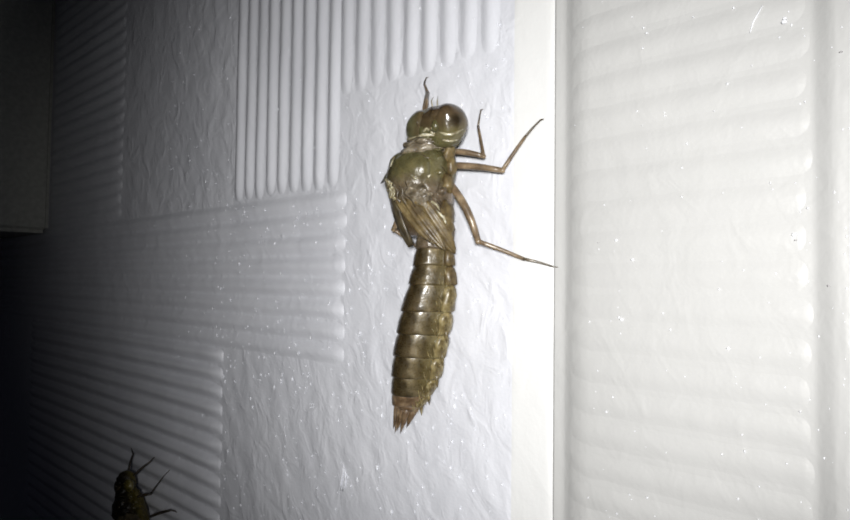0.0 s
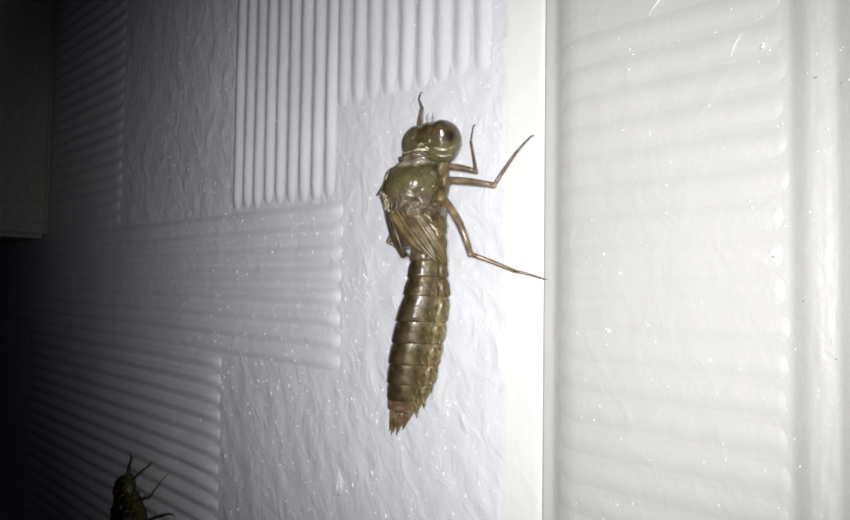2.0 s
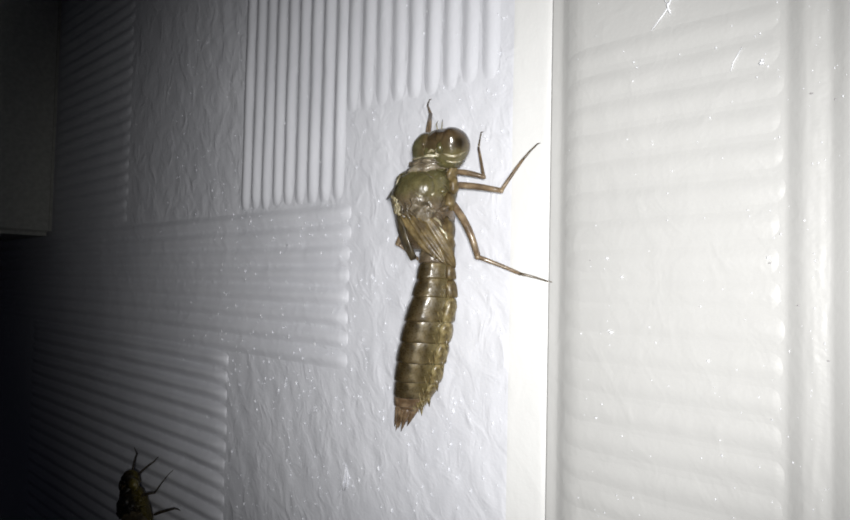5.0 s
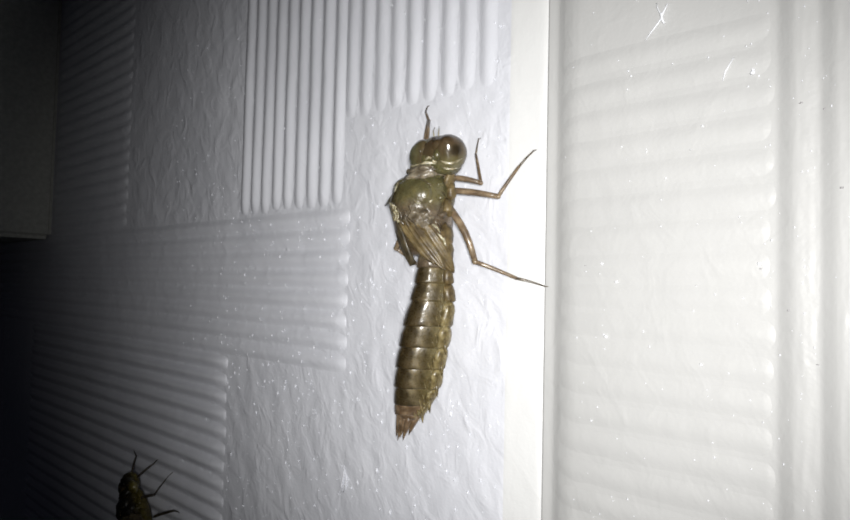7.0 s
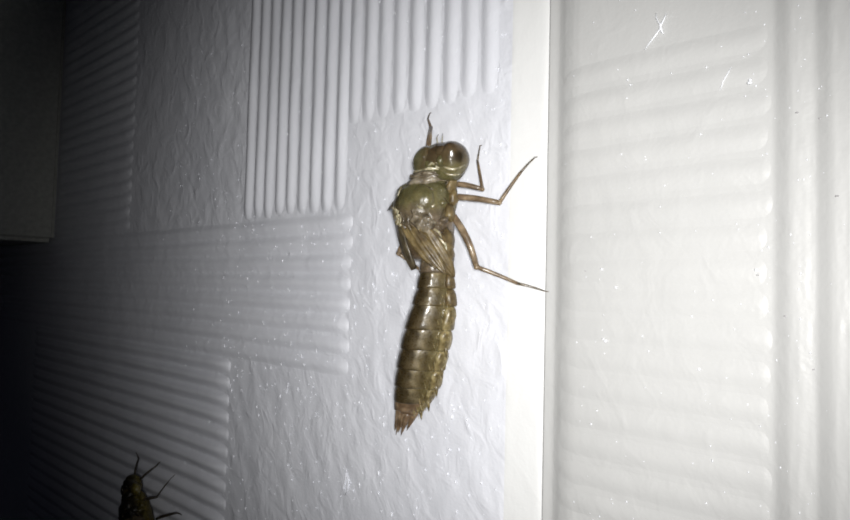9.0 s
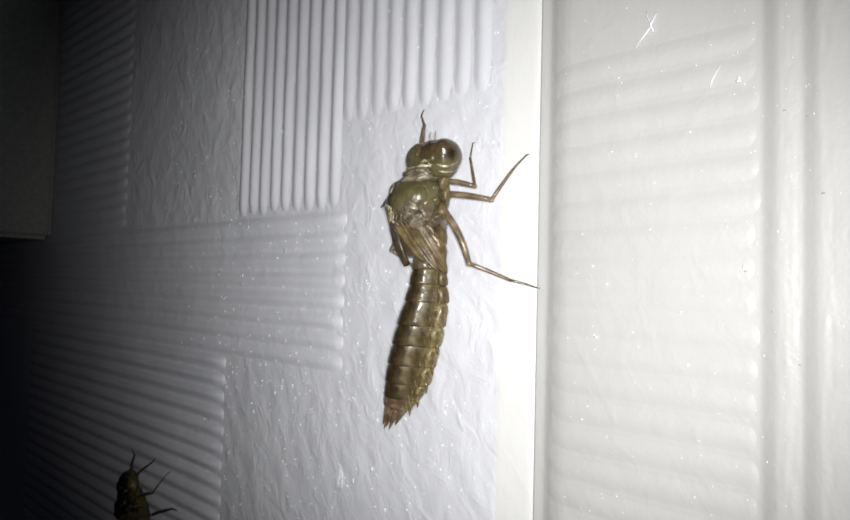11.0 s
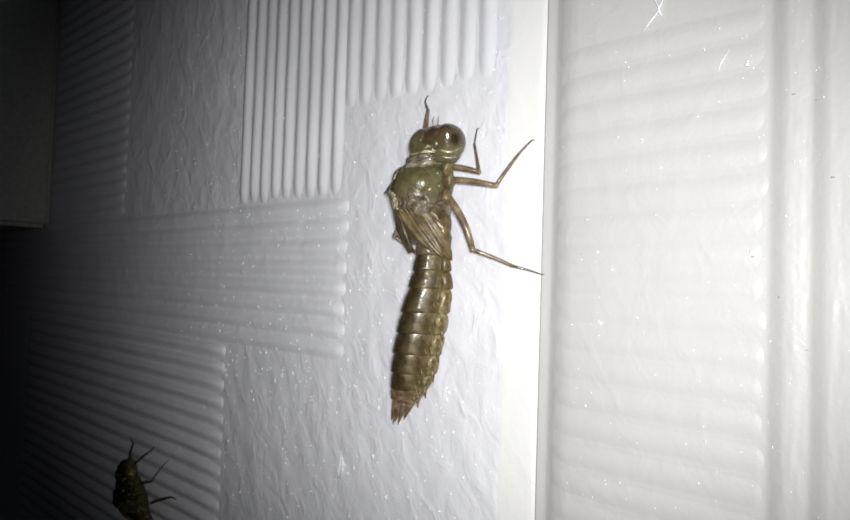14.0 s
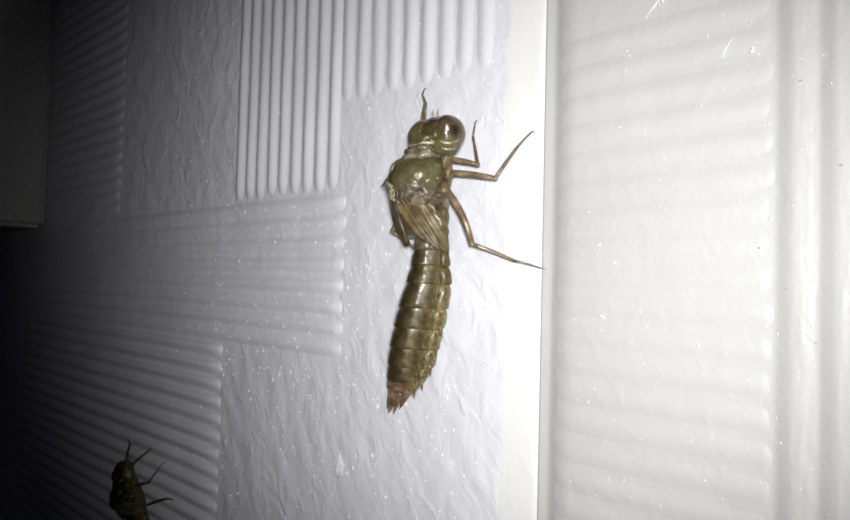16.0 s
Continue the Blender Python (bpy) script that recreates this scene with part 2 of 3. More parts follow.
def lump(c, r, turn=None, rows=16, count=24, amount=0.09, seed=0.0):
    """An uneven, slightly crumpled ellipsoid."""
    verts, faces = ball(c, r, turn, rows, count)
    middle = Vector(c)
    off = Vector((seed, seed * 0.7, 0))
    verts = [middle + (v - middle) * (1 + amount * noise.noise(v * 0.55 + off) + amount * 0.6 * noise.noise(v * 1.5 + off) + amount * 0.25 * noise.noise(v * 3.5 + off)) for v in verts]
    return verts, faces


def limb(points, radii, count=9):
    """A tapered round limb along a line of points."""
    pts = [Vector(p) for p in points]
    rings = []
    for k, p in enumerate(pts):
        way = (pts[min(k + 1, len(pts) - 1)] - pts[max(k - 1, 0)]).normalized()
        side = way.cross(Vector((0.3, -0.8, 0.5))).normalized()
        other = way.cross(side).normalized()
        rings.append([p + (side * math.cos(2 * math.pi * i / count) + other * math.sin(2 * math.pi * i / count)) * radii[k] for i in range(count)])
    return tube_mesh(rings)


def bent(a, b, bow, steps=6):
    """Points from a to b, bowed sideways by the vector bow."""
    a, b, bow = Vector(a), Vector(b), Vector(bow)
    return [a.lerp(b, k / steps) + bow * math.sin(math.pi * k / steps) for k in range(steps + 1)]


# ---- the wall ----
def steps(*stretches):
    out = []
    for a, b, d in stretches:
        n = max(1, round((b - a) / d))
        out += [a + (b - a) * k / n for k in range(n)]
    return out + [stretches[-1][1]]


def relief(x, z):
    """Uneven thick paint, in millimetres."""
    if abs(z) > 120 or x < -270 or x > 120:
        return 0.0
    u, v = x + 0.3 * z, z
    return 0.16 * noise.noise(Vector((u * 0.3, v * 0.16, 3.1))) + 0.11 * noise.noise(Vector((u * 0.8, v * 0.48, 7.7)))


def profile(table, x):
    for (x0, y0), (x1, y1) in zip(table, table[1:]):
        if x0 <= x <= x1:
            k = (x - x0) / (x1 - x0)
            return y0 + (y1 - y0) * k
    return 0.0


def wall_sheet(name, xs, zs, depth, back, mat):
    """A slab whose front is a relief: depth(x, z) millimetres into the wall."""
    verts, faces = [], []
    nz = len(zs)
    for x in xs:
        for z in zs:
            verts.append((x, depth(x, z), z))
    for i in range(len(xs) - 1):
        for j in range(nz - 1):
            a = i * nz + j
            faces.append((a, a + nz, a + nz + 1, a + 1))
    # back and rim
    k = len(verts)
    x0, x1, z0, z1 = xs[0], xs[-1], zs[0], zs[-1]
    verts += [(x0, back, z0), (x1, back, z0), (x1, back, z1), (x0, back, z1)]
    faces.append((k, k + 3, k + 2, k + 1))
    last = (len(xs) - 1) * nz
    faces.append(tuple([k] + [j for j in range(nz)][::1] + [k + 3]))
    faces.append(tuple([k + 2] + [last + j for j in range(nz)][::-1] + [k + 1]))
    faces.append(tuple([k + 1] + [i * nz for i in range(len(xs))][::-1] + [k]))
    faces.append(tuple([k + 3] + [i * nz + nz - 1 for i in range(len(xs))] + [k + 2]))
    return link_mesh(name, verts, faces, mat)


ROWS_Z = steps((-1200, -112, 1088), (-112, -50, 1.3), (-50, 45, 0.75), (45, 112, 1.3), (112, 1200, 1088))

EDGE_1 = [(-1000, 0), (30.8, 0), (31.3, 0.05), (33, 0.34), (35.2, 0.68), (35.6, 0.77), (35.9, 0.9), (36.05, 1.02), (36.15, 1.22)]


def depth_1(x, z):
    ribbed = (x < 1 and -28 < z < 1) or (x < -34 and z < 1) or (-33 < x < -1 and z > 0) or (-3 < x < 30 and z > 14) or (-139 < x < -83 and z > 0)
    y = profile(EDGE_1, x) - relief(x, z) * (0.15 if ribbed else 1 if x < 31 else 0.2)
    return y


wall_1 = wall_sheet("wall_1", steps((-1000, -262, 738), (-262, -60, 1.6), (-60, 30.6, 0.75), (30.6, 35, 0.4), (35, 36.15, 0.115)), ROWS_Z, depth_1, 60, PAINT)
# the smooth border along its edge
wall_1.data.materials.append(BORDER_PAINT)
for face in wall_1.data.polygons:
    if face.center.x > 0.031 and face.normal.y < -0.2:
        face.material_index = 1
tagged(wall_1, "white painted wall panel with ribbed basketweave relief", "wall", kind="structure")

EDGE_2 = [(36.16, 0.86), (37.2, 0.98), (37.6, 0.97), (38.1, 0.79), (38.7, 0.5), (39.3, 0.3), (40.0, 0.12), (40.8, 0.02), (42, 0.0), (61.9, 0.0), (62.3, -0.01), (62.55, -0.06), (62.8, -0.16),
          (63.6, -0.56), (63.9, -0.68), (64.2, -0.75), (64.7, -0.78), (65.3, -0.75), (65.8, -0.7), (66.1, -0.7), (66.35, -0.77), (67.2, -1.18), (67.5, -1.29), (67.8, -1.34),
          (69, -1.34), (80, -1.25), (1000, 0)]


def depth_2(x, z):
    knobbly = 0.05 * noise.noise(Vector((x * 1.8, z * 0.9, 2.2))) if 63.9 < x < 66 or 67.6 < x < 80 else 0.0
    return profile(EDGE_2, x) - relief(x, z) * 0.08 - knobbly


wall_2 = wall_sheet("wall_2", steps((36.16, 41.6, 0.2), (41.6, 61.5, 0.9), (61.5, 69, 0.12), (69, 112, 1.5), (112, 1000, 888)), ROWS_Z, depth_2, 60, PAINT_2)
tagged(wall_2, "white painted wall panel with horizontal ribs", "wall", kind="structure")

ground_mesh = ([(-3000, -3000, -1200), (3000, -3000, -1200), (3000, 1500, -1200), (-3000, 1500, -1200)], [(0, 1, 2, 3)])
ground = link_mesh("ground", *ground_mesh, SOIL)
tagged(ground, "dark bare ground below the wall", "ground", kind="structure")


# ---- a plain trim board that stands out from the wall beyond the ribs ----
box_mesh = bmesh.new()
bmesh.ops.create_cube(box_mesh, size=1.0)
bmesh.ops.scale(box_mesh, vec=(0.16, 0.07, 0.24), verts=box_mesh.verts)
bmesh.ops.bevel(box_mesh, geom=box_mesh.edges[:], offset=0.0016, segments=3, affect="EDGES")
box_data = bpy.data.meshes.new("trim")
box_mesh.to_mesh(box_data)
box_mesh.free()
box_data.materials.append(BOX_PAINT)
trim = new("trim", box_data)
trim.location = BASE + Vector((-0.137 - 0.08, -0.035 + 0.0003, 0.12 - 0.0007))
tagged(trim, "plain grey trim board across the ribbed wall", "trim", kind="structure")


# ---- the ribs of the relief ----
def rib(start, end, width, height, parent, mat, seed, fade, floor=None, lean=0.0):
    """One rounded raised rib along the wall from start to end, each (x, z); fade: the length of its two run-outs; lean: how far its crest lies off its middle."""
    a, b = Vector((start[0], 0, start[1])), Vector((end[0], 0, end[1]))
    length = (b - a).length
    way = (b - a) / length
    side = Vector((-way.z, 0, way.x))
    inner = max(2, round((length - sum(fade)) / 4))
    share = (0, 0.06, 0.15, 0.27, 0.4, 0.55, 0.75, 1)
    marks = [fade[0] * k for k in share] + [fade[0] + (length - sum(fade)) * k / inner for k in range(1, inner)] + [length - fade[1] * k for k in share[::-1]]
    across = [-1, -0.85, -0.68, -0.5, -0.25, 0, 0.25, 0.5, 0.68, 0.85, 1]
    verts, faces = [], []
    for m in marks:
        k = min(1, m / fade[0], (length - m) / fade[1])
        full = math.sqrt(max(0.0, 1 - (1 - k) ** 2)) * 0.6 + 0.4 * k
        sway = 0.14 * noise.noise(Vector((m * 0.11, seed * 3.7, 0.5)))
        lift = 1 + 0.18 * noise.noise(Vector((m * 0.2, seed * 2.3, 9.5))) + (0.35 * noise.noise(Vector((m * 0.06, seed * 0.6, 4.5))) if floor is None else 0.0)
        half = width / 2 * (1 if min(m, length - m) == m and fade[0] > 3 else 0.86 + 0.14 * full)
        for s in across:
            up = height * lift * full * (0.5 + 0.5 * math.cos(math.pi * (s - lean) / (1 - lean if s > lean else 1 + lean))) ** 0.9
            p = a + way * m + side * (s * half + sway)
            verts.append((p.x, 0.12 - up - 0.1 * full + (profile(floor, p.x) if floor else 0), p.z))
    n = len(across)
    for k in range(len(marks) - 1):
        for i in range(n - 1):
            q = k * n + i
            faces.append((q, q + 1, q + n + 1, q + n))
    ob = link_mesh("rib", verts, faces, mat)
    ob.parent = parent
    ob.location = (0, 0, 0)
    return ob


PITCH = 3.445
rng = random.Random(4)
count = 0


def rib_row(n, first, across_z, low, high, width, height, parent, mat, jitter=0.35, fade=(2.2, 2.2), floor=None, lean=0.0):
    """n ribs one pitch apart; across_z: stacked up the wall and running along it."""
    global count
    for k in range(n):
        at = first + PITCH * k * (-1 if across_z else 1)
        a, b = low + rng.uniform(-jitter, jitter), high + rng.uniform(-jitter, jitter)
        if across_z:
            rib((a, at), (b, at), width, height, parent, mat, count, fade, floor, lean)
        else:
            rib((at, a), (at, b), width, height, parent, mat, count, fade, floor, lean)
        count += 1


rib_row(9, -30.9, False, 0.7, 112, 3.45, 0.56, wall_1, RIB_PAINT, 0.3, (2.6, 2.2))
rib_row(9, -0.35, False, 14.7, 112, 3.45, 0.4, wall_1, RIB_PAINT, 0.3, (2.8, 2.2))
rib_row(8, -1.27, True, -255, 0.2, 3.45, 0.58, wall_1, RIB_PAINT, 0.2)
rib_row(24, -1.27 - 8 * PITCH, True, -150, -34.8, 3.45, 1.0, wall_1, RIB_PAINT, 0.3, (2.2, 3.6), lean=0.25)
rib_row(32, 2.2 + 31 * PITCH, True, -137.5, -84.5, 3.45, 0.4, wall_1, RIB_PAINT, 0.3)
rib_row(29, 11.1 + PITCH, True, 37.8, 62.3, 3.45, 0.18, wall_2, PAINT_2, 0.3, (3.2, 1.0), EDGE_2)


# ---- the dragonfly nymphs ----
def nymph_parts(thing, legs, antennae, skins):
    """Builds a nymph's parts under the empty thing; returns those that move, with their home."""
    moving = {}
    skin, eye_skin, segment_skin, leg_skin, pale_skin = skins

    def part(name, piece, mat, at, parent=thing, label="", smooth=True):
        ob = link_mesh(name, *piece, mat, parent, at, smooth, label)
        return ob

    # synthorax: a deep box-like trunk, with side plates
    trunk = []
    for z, x, w, hd, hv in ((2.0, 22.6, 2.6, 2.3, 2.4), (1.5, 22.4, 3.2, 3.3, 3.0), (0.6, 22.1, 3.65, 4.2, 3.4), (-0.8, 22.0, 3.85, 4.65, 3.7),
                            (-2.2, 22.0, 3.85, 4.75, 3.8), (-3.8, 22.1, 3.75, 4.45, 3.7), (-5.4, 22.2, 3.7, 3.9, 3.5), (-7.0, 22.6, 3.4, 3.1, 3.2), (-8.4, 23.0, 3.0, 2.4, 2.8)):
        trunk.append(ring_at((x, -6.5, z), w, hd, hv, 26, 0.9, wave=0.09, seed=2))
    moving["thorax"] = part("thorax", tube_mesh(trunk), skin, (22, -6, -2))
    # side plates and sutures of the trunk
    plates = [lump((24.5, -7.9, -3.0), (1.25, 1.7, 2.2), Matrix.Rotation(0.35, 3, "Y"), 22, 32, amount=0.2, seed=1), lump((25.2, -6.4, -3.6), (0.75, 1.6, 1.9), Matrix.Rotation(0.3, 3, "Y"), amount=0.16, seed=2),
              lump((22.9, -9.2, -1.0), (2.7, 1.75, 2.3), Matrix.Rotation(-0.4, 3, "Y"), 22, 32, amount=0.05, seed=3), lump((24.9, -5.4, -0.9), (1.0, 1.3, 1.5), amount=0.2, seed=4), lump((24.9, -5.2, 1.0), (0.9, 1.2, 0.9), amount=0.2, seed=5),
              lump((20.95, -7.7, 0.1), (2.7, 2.6, 2.1), amount=0.05, seed=6), lump((25.3, -7.9, -5.6), (0.9, 1.2, 2.3), Matrix.Rotation(-0.2, 3, "Y"), amount=0.2, seed=7)]
    shields = [lump((25.9, -6.7, -5.8), (0.85, 1.3, 1.7), Matrix.Rotation(-0.15, 3, "Y"), amount=0.3, seed=8), lump((26.0, -6.5, -8.0), (0.85, 1.2, 1.5), amount=0.3, seed=9)]
    for k, shield in enumerate(shields):
        moving[("shield", k)] = part("side_plate", shield, WING if pale_skin is CREAM else skin, (22, -6, -2))
    for plate in plates:
        moving[("plate", plate[0][0][0])] = part("side_plate", plate, skin, (22, -6, -2))
    creases = [[(24.8, -9.9, 0.9), (25.4, -8.6, 0.3), (25.8, -7.2, -0.4), (26.0, -6.0, -1.4)], [(25.6, -9.2, -3.4), (26.1, -8.4, -4.6), (26.4, -7.4, -5.6)],
               [(23.6, -11.3, -2.3), (24.1, -11.4, -3.1), (23.7, -11.55, -3.8), (24.6, -11.2, -4.6), (25.0, -10.9, -5.4)]]
    for line in creases:
        moving[("crease", line[0][0])] = part("crease", limb(line, [0.04] + [0.075] * (len(line) - 2) + [0.04], 8), BROWN, (22, -6, -2), label="dark brown seam")
    for k, (x, y, z, r) in enumerate(((25.9, -6.0, 1.5, 0.75), (26.1, -5.9, -0.1, 0.75), (26.0, -6.3, -2.1, 0.85), (25.1, -7.6, 1.0, 0.7), (25.4, -7.7, -0.9, 0.65), (25.6, -7.2, -3.3, 0.6))):
        moving[("coxa", k)] = part("coxa", lump((x, y, z), (r * 0.75, r, r * 1.5), Matrix.Rotation(0.5 - 0.45 * k, 3, "Y"), 14, 20, 0.4, k * 2.3), skin if k > 2 or pale_skin is not CREAM else WING, (22, -6, -2))
    # pale folds of the trunk, their glints put into the cream colour
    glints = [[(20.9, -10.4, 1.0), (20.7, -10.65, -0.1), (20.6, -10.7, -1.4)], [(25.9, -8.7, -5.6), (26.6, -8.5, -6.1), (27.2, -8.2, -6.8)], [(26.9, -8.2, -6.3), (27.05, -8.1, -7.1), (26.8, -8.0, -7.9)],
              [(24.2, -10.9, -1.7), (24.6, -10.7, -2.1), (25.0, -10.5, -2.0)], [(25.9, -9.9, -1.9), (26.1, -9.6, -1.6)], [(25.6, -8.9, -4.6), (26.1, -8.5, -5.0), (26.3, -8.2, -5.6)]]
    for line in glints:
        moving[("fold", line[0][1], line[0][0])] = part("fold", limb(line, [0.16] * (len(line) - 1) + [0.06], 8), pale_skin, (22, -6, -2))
    for k, (x, y, z, r) in enumerate(((19.6, -9.9, -1.5, 0.22), (20.2, -10.4, -1.7, 0.28), (20.8, -10.8, -2.0, 0.24), (21.5, -11.05, -2.3, 0.26), (22.3, -11.2, -2.6, 0.18), (23.2, -11.2, -2.9, 0.15))):
        line = [(x + 0.22 * math.sin(1.9 * j + k) + 0.1 * j, y - 0.42 + 0.05 * j, z - 0.42 * j) for j in range(6)]
        moving[("hinge", k)] = part("wing_hinge", limb(line, [r * (1.5 if k < 3 else 0.9) * (0.8 + 0.35 * math.sin(2.3 * j + k)) for j in range(6)], 8), skin if pale_skin is not CREAM else ROOT if k < 4 else MEMBRANE, (22, -6, -2), label="pale crumpled wing root")
    centre = Vector((22.9, -9.65, -3.5))
    crumple, crumple_faces = ball(centre, (3.3, 1.5, 1.75), Matrix.Rotation(0.35, 3, "Y"), 34, 60)
    crumple = [centre + (v - centre) * (1 + 0.2 * noise.noise(Vector(v) * 1.2) + 0.16 * noise.noise(Vector(v) * 2.6) + 0.09 * noise.noise(Vector(v) * 5.5)) for v in crumple]
    moving["membrane"] = part("wing_membrane", (crumple, crumple_faces), MEMBRANE if pale_skin is CREAM else skin, (22, -6, -2), label="pale crumpled skin at the wing roots")
    # collar
    collar = []
    for z, x, w, hd, hv in ((1.3, 22.5, 2.9, 3.4, 2.6), (1.9, 22.7, 3.1, 3.3, 2.6), (2.5, 23.1, 2.7, 2.7, 2.4), (2.8, 23.3, 2.9, 2.9, 2.4), (3.3, 23.6, 2.6, 2.3, 2.2)):
        collar.append(ring_at((x, -6.7, z), w, hd, hv, 22, 1.0, wave=0.12, seed=5))
    moving["collar"] = part("collar", tube_mesh(collar), MEMBRANE if pale_skin is CREAM else skin, (22, -6, -2))
    for z, x, r in ((3.15, 23.6, 0.22), (2.55, 23.1, 0.34), (1.8, 22.6, 0.2)):
        arc = []
        for k in range(11):
            ang = math.pi * (0.02 + 0.9 * k / 10)
            arc.append((x + 3.0 * math.cos(ang), -6.7 - 3.0 * math.sin(ang), z + 0.12 * math.sin(5 * k)))
        moving[("fold", z)] = part("neck_fold", limb(arc, [r * (0.7 + 0.4 * math.sin(2.1 * k)) for k in range(11)], 8), pale_skin if z > 3 else MEMBRANE if z > 2 and pale_skin is CREAM else skin, (22, -6, -2))
    # head: two great eyes on a broad face
    head = []
    for z, w, hd, hv in ((-2.6, 1.9, 1.1, 1.4), (-2.3, 2.8, 1.6, 1.9), (-1.5, 3.4, 2.1, 2.3), (-0.5, 3.6, 2.35, 2.4), (0.6, 3.5, 2.3, 2.4), (1.4, 3.1, 2.1, 2.1), (2.0, 2.4, 1.6, 1.7), (2.4, 1.4, 0.9, 1.1)):
        head.append(ring_at((24.75, -6.9, 4.6 + z), w, hd, hv, 28, 0.95, wave=0.07, seed=9))
    moving["head"] = part("head", tube_mesh(head), skin, (22, -6, -2))
    hob = moving["head"]
    facing, across, upward = Vector((0.65, -0.75, -0.1)), Vector((0.755, 0.656, 0.0)), Vector((0.07, -0.08, 0.99))

    def lobe_point(side, a, b, out=1.0):
        """A point of an eye's skin, a across and b up as seen from before the animal's right flank."""
        n = across * a + upward * b + facing * math.sqrt(max(0.0, 1 - a * a - b * b))
        return Vector((24.75 + side * 2.0, -7.2, 4.6 - 0.05 * (1 - side))) + Vector((n.x * 2.25, n.y * 2.2, n.z * 2.35)) * out

    for side in (1, -1):
        heart = Vector((24.75 + side * 2.0, -7.2, 4.6 - 0.05 * (1 - side)))
        verts, faces = ball(heart, (2.25, 2.2, 2.35), None, 34, 48)
        shaped = []
        for v in verts:
            n = (v - heart).normalized()
            a, b = n.dot(across), n.dot(upward)
            front = max(0.0, n.dot(facing)) ** 0.5
            swell = 0.22 * math.exp(-((a + 0.18) ** 2 + (b - 0.64) ** 2) / 0.17) - 0.08 * math.exp(-((a - 0.1) ** 2 + (b + 0.25) ** 2) / 0.12) + 0.03 * math.exp(-((a + 0.1) ** 2 + (b + 0.62) ** 2) / 0.05)
            shaped.append(heart + (v - heart) * (1 + swell * front + 0.025 * noise.noise(v * 0.9 + Vector((side, 0, 0)))))
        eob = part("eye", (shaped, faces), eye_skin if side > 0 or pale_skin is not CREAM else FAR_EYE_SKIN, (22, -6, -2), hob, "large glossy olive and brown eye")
        eob.location = (0, 0, 0)
        # rims below the eye, their highlights painted in with the pale skin
        rim = [lobe_point(side, -0.55 + 0.16 * k, -0.47 - 0.2 * math.sin(math.pi * k / 8) + 0.02 * k, 0.985) for k in range(9)]
        part("rim", limb(rim, [0.06, 0.13, 0.2, 0.15, 0.2, 0.13, 0.17, 0.1, 0.04], 8), pale_skin, (22, -6, -2), hob, "shiny pale rim behind the eye").location = (0, 0, 0)
        low = [lobe_point(side, -0.4 + 0.14 * k, -0.8 - 0.07 * math.sin(math.pi * k / 6), 1.02) for k in range(7)]
        part("rim", limb(low, [0.05, 0.14, 0.18, 0.12, 0.17, 0.1, 0.04], 8), pale_skin, (22, -6, -2), hob).location = (0, 0, 0)
    # wrinkles, most in pale skin that stands in for their bright highlights
    for k in range(11):
        a, b = -0.95 + 0.085 * k, -0.55 - 0.2 * math.sin(2.7 * k)
        wrinkle = []
        for j in range(4):
            u, v = a + 0.1 * j + 0.04 * math.sin(3 * j + k), b + 0.09 * math.sin(1.7 * j + 2 * k)
            n = (across * u + upward * v + facing * math.sqrt(max(0.02, 1 - u * u - v * v))).normalized()
            wrinkle.append(Vector((25.0 + 2.35 * n.x, -7.95 + 1.5 * n.y, 4.75 + 2.0 * n.z)))
        part("wrinkle", limb(wrinkle, [0.05, 0.16, 0.13, 0.05], 7), pale_skin if k % 3 else skin, (22, -6, -2), hob, "shiny pale wrinkle under the eye").location = (0, 0, 0)
    band = [lobe_point(1, -0.35, 0.62, 0.86), lobe_point(1, -0.75, 0.45, 0.86), lobe_point(-1, 0.6, 0.58, 0.86)]
    part("forehead", joined(limb(band, [0.5, 0.95, 0.5], 12), lump((25.0, -7.95, 4.8), (2.3, 1.4, 1.95), None, 16, 24, 0.12, 8)), eye_skin, (22, -6, -2), hob, "dark brown forehead between the eyes").location = (0, 0, 0)
    mark = [lobe_point(-1, -0.2, 0.42, 1.12), lobe_point(-1, -0.32, 0.25, 1.06), lobe_point(-1, -0.28, 0.05, 1.005)]
    part("eye_mark", limb(mark, [0.05, 0.17, 0.05], 8), BROWN, (22, -6, -2), hob, "dark curved mark on the eye").location = (0, 0, 0)
    face = [lobe_point(1, -0.76, 0.12, 0.94), lobe_point(1, -0.74, -0.15, 0.95), lobe_point(1, -0.68, -0.45, 0.97)]
    part("face_ridge", limb(face, [0.3, 0.55, 0.4], 12), skin, (22, -6, -2), hob).location = (0, 0, 0)
    for line in antennae:
        part("antenna", limb(line, [0.08] * (len(line) - 1) + [0.04], 6), pale_skin, (22, -6, -2), hob).location = (0, 0, 0)
    # wing pads: long narrow leaves with raised veins, laid over the back
    pads = ((1, (22.0, -10.8, -4.0), (26.4, -9.2, -9.6), 0.85, 0.3), (1, (23.4, -10.8, -4.2), (27.3, -8.3, -10.3), 0.85, 0.35), (1, (25.2, -10.0, -4.9), (27.4, -6.6, -10.6), 1.0, 0.35),
            (-1, (21.0, -10.3, -4.1), (22.6, -8.9, -9.6), 0.9, 0.3), (-1, (19.7, -9.3, -4.0), (21.3, -7.7, -9.7), 0.9, 0.3))
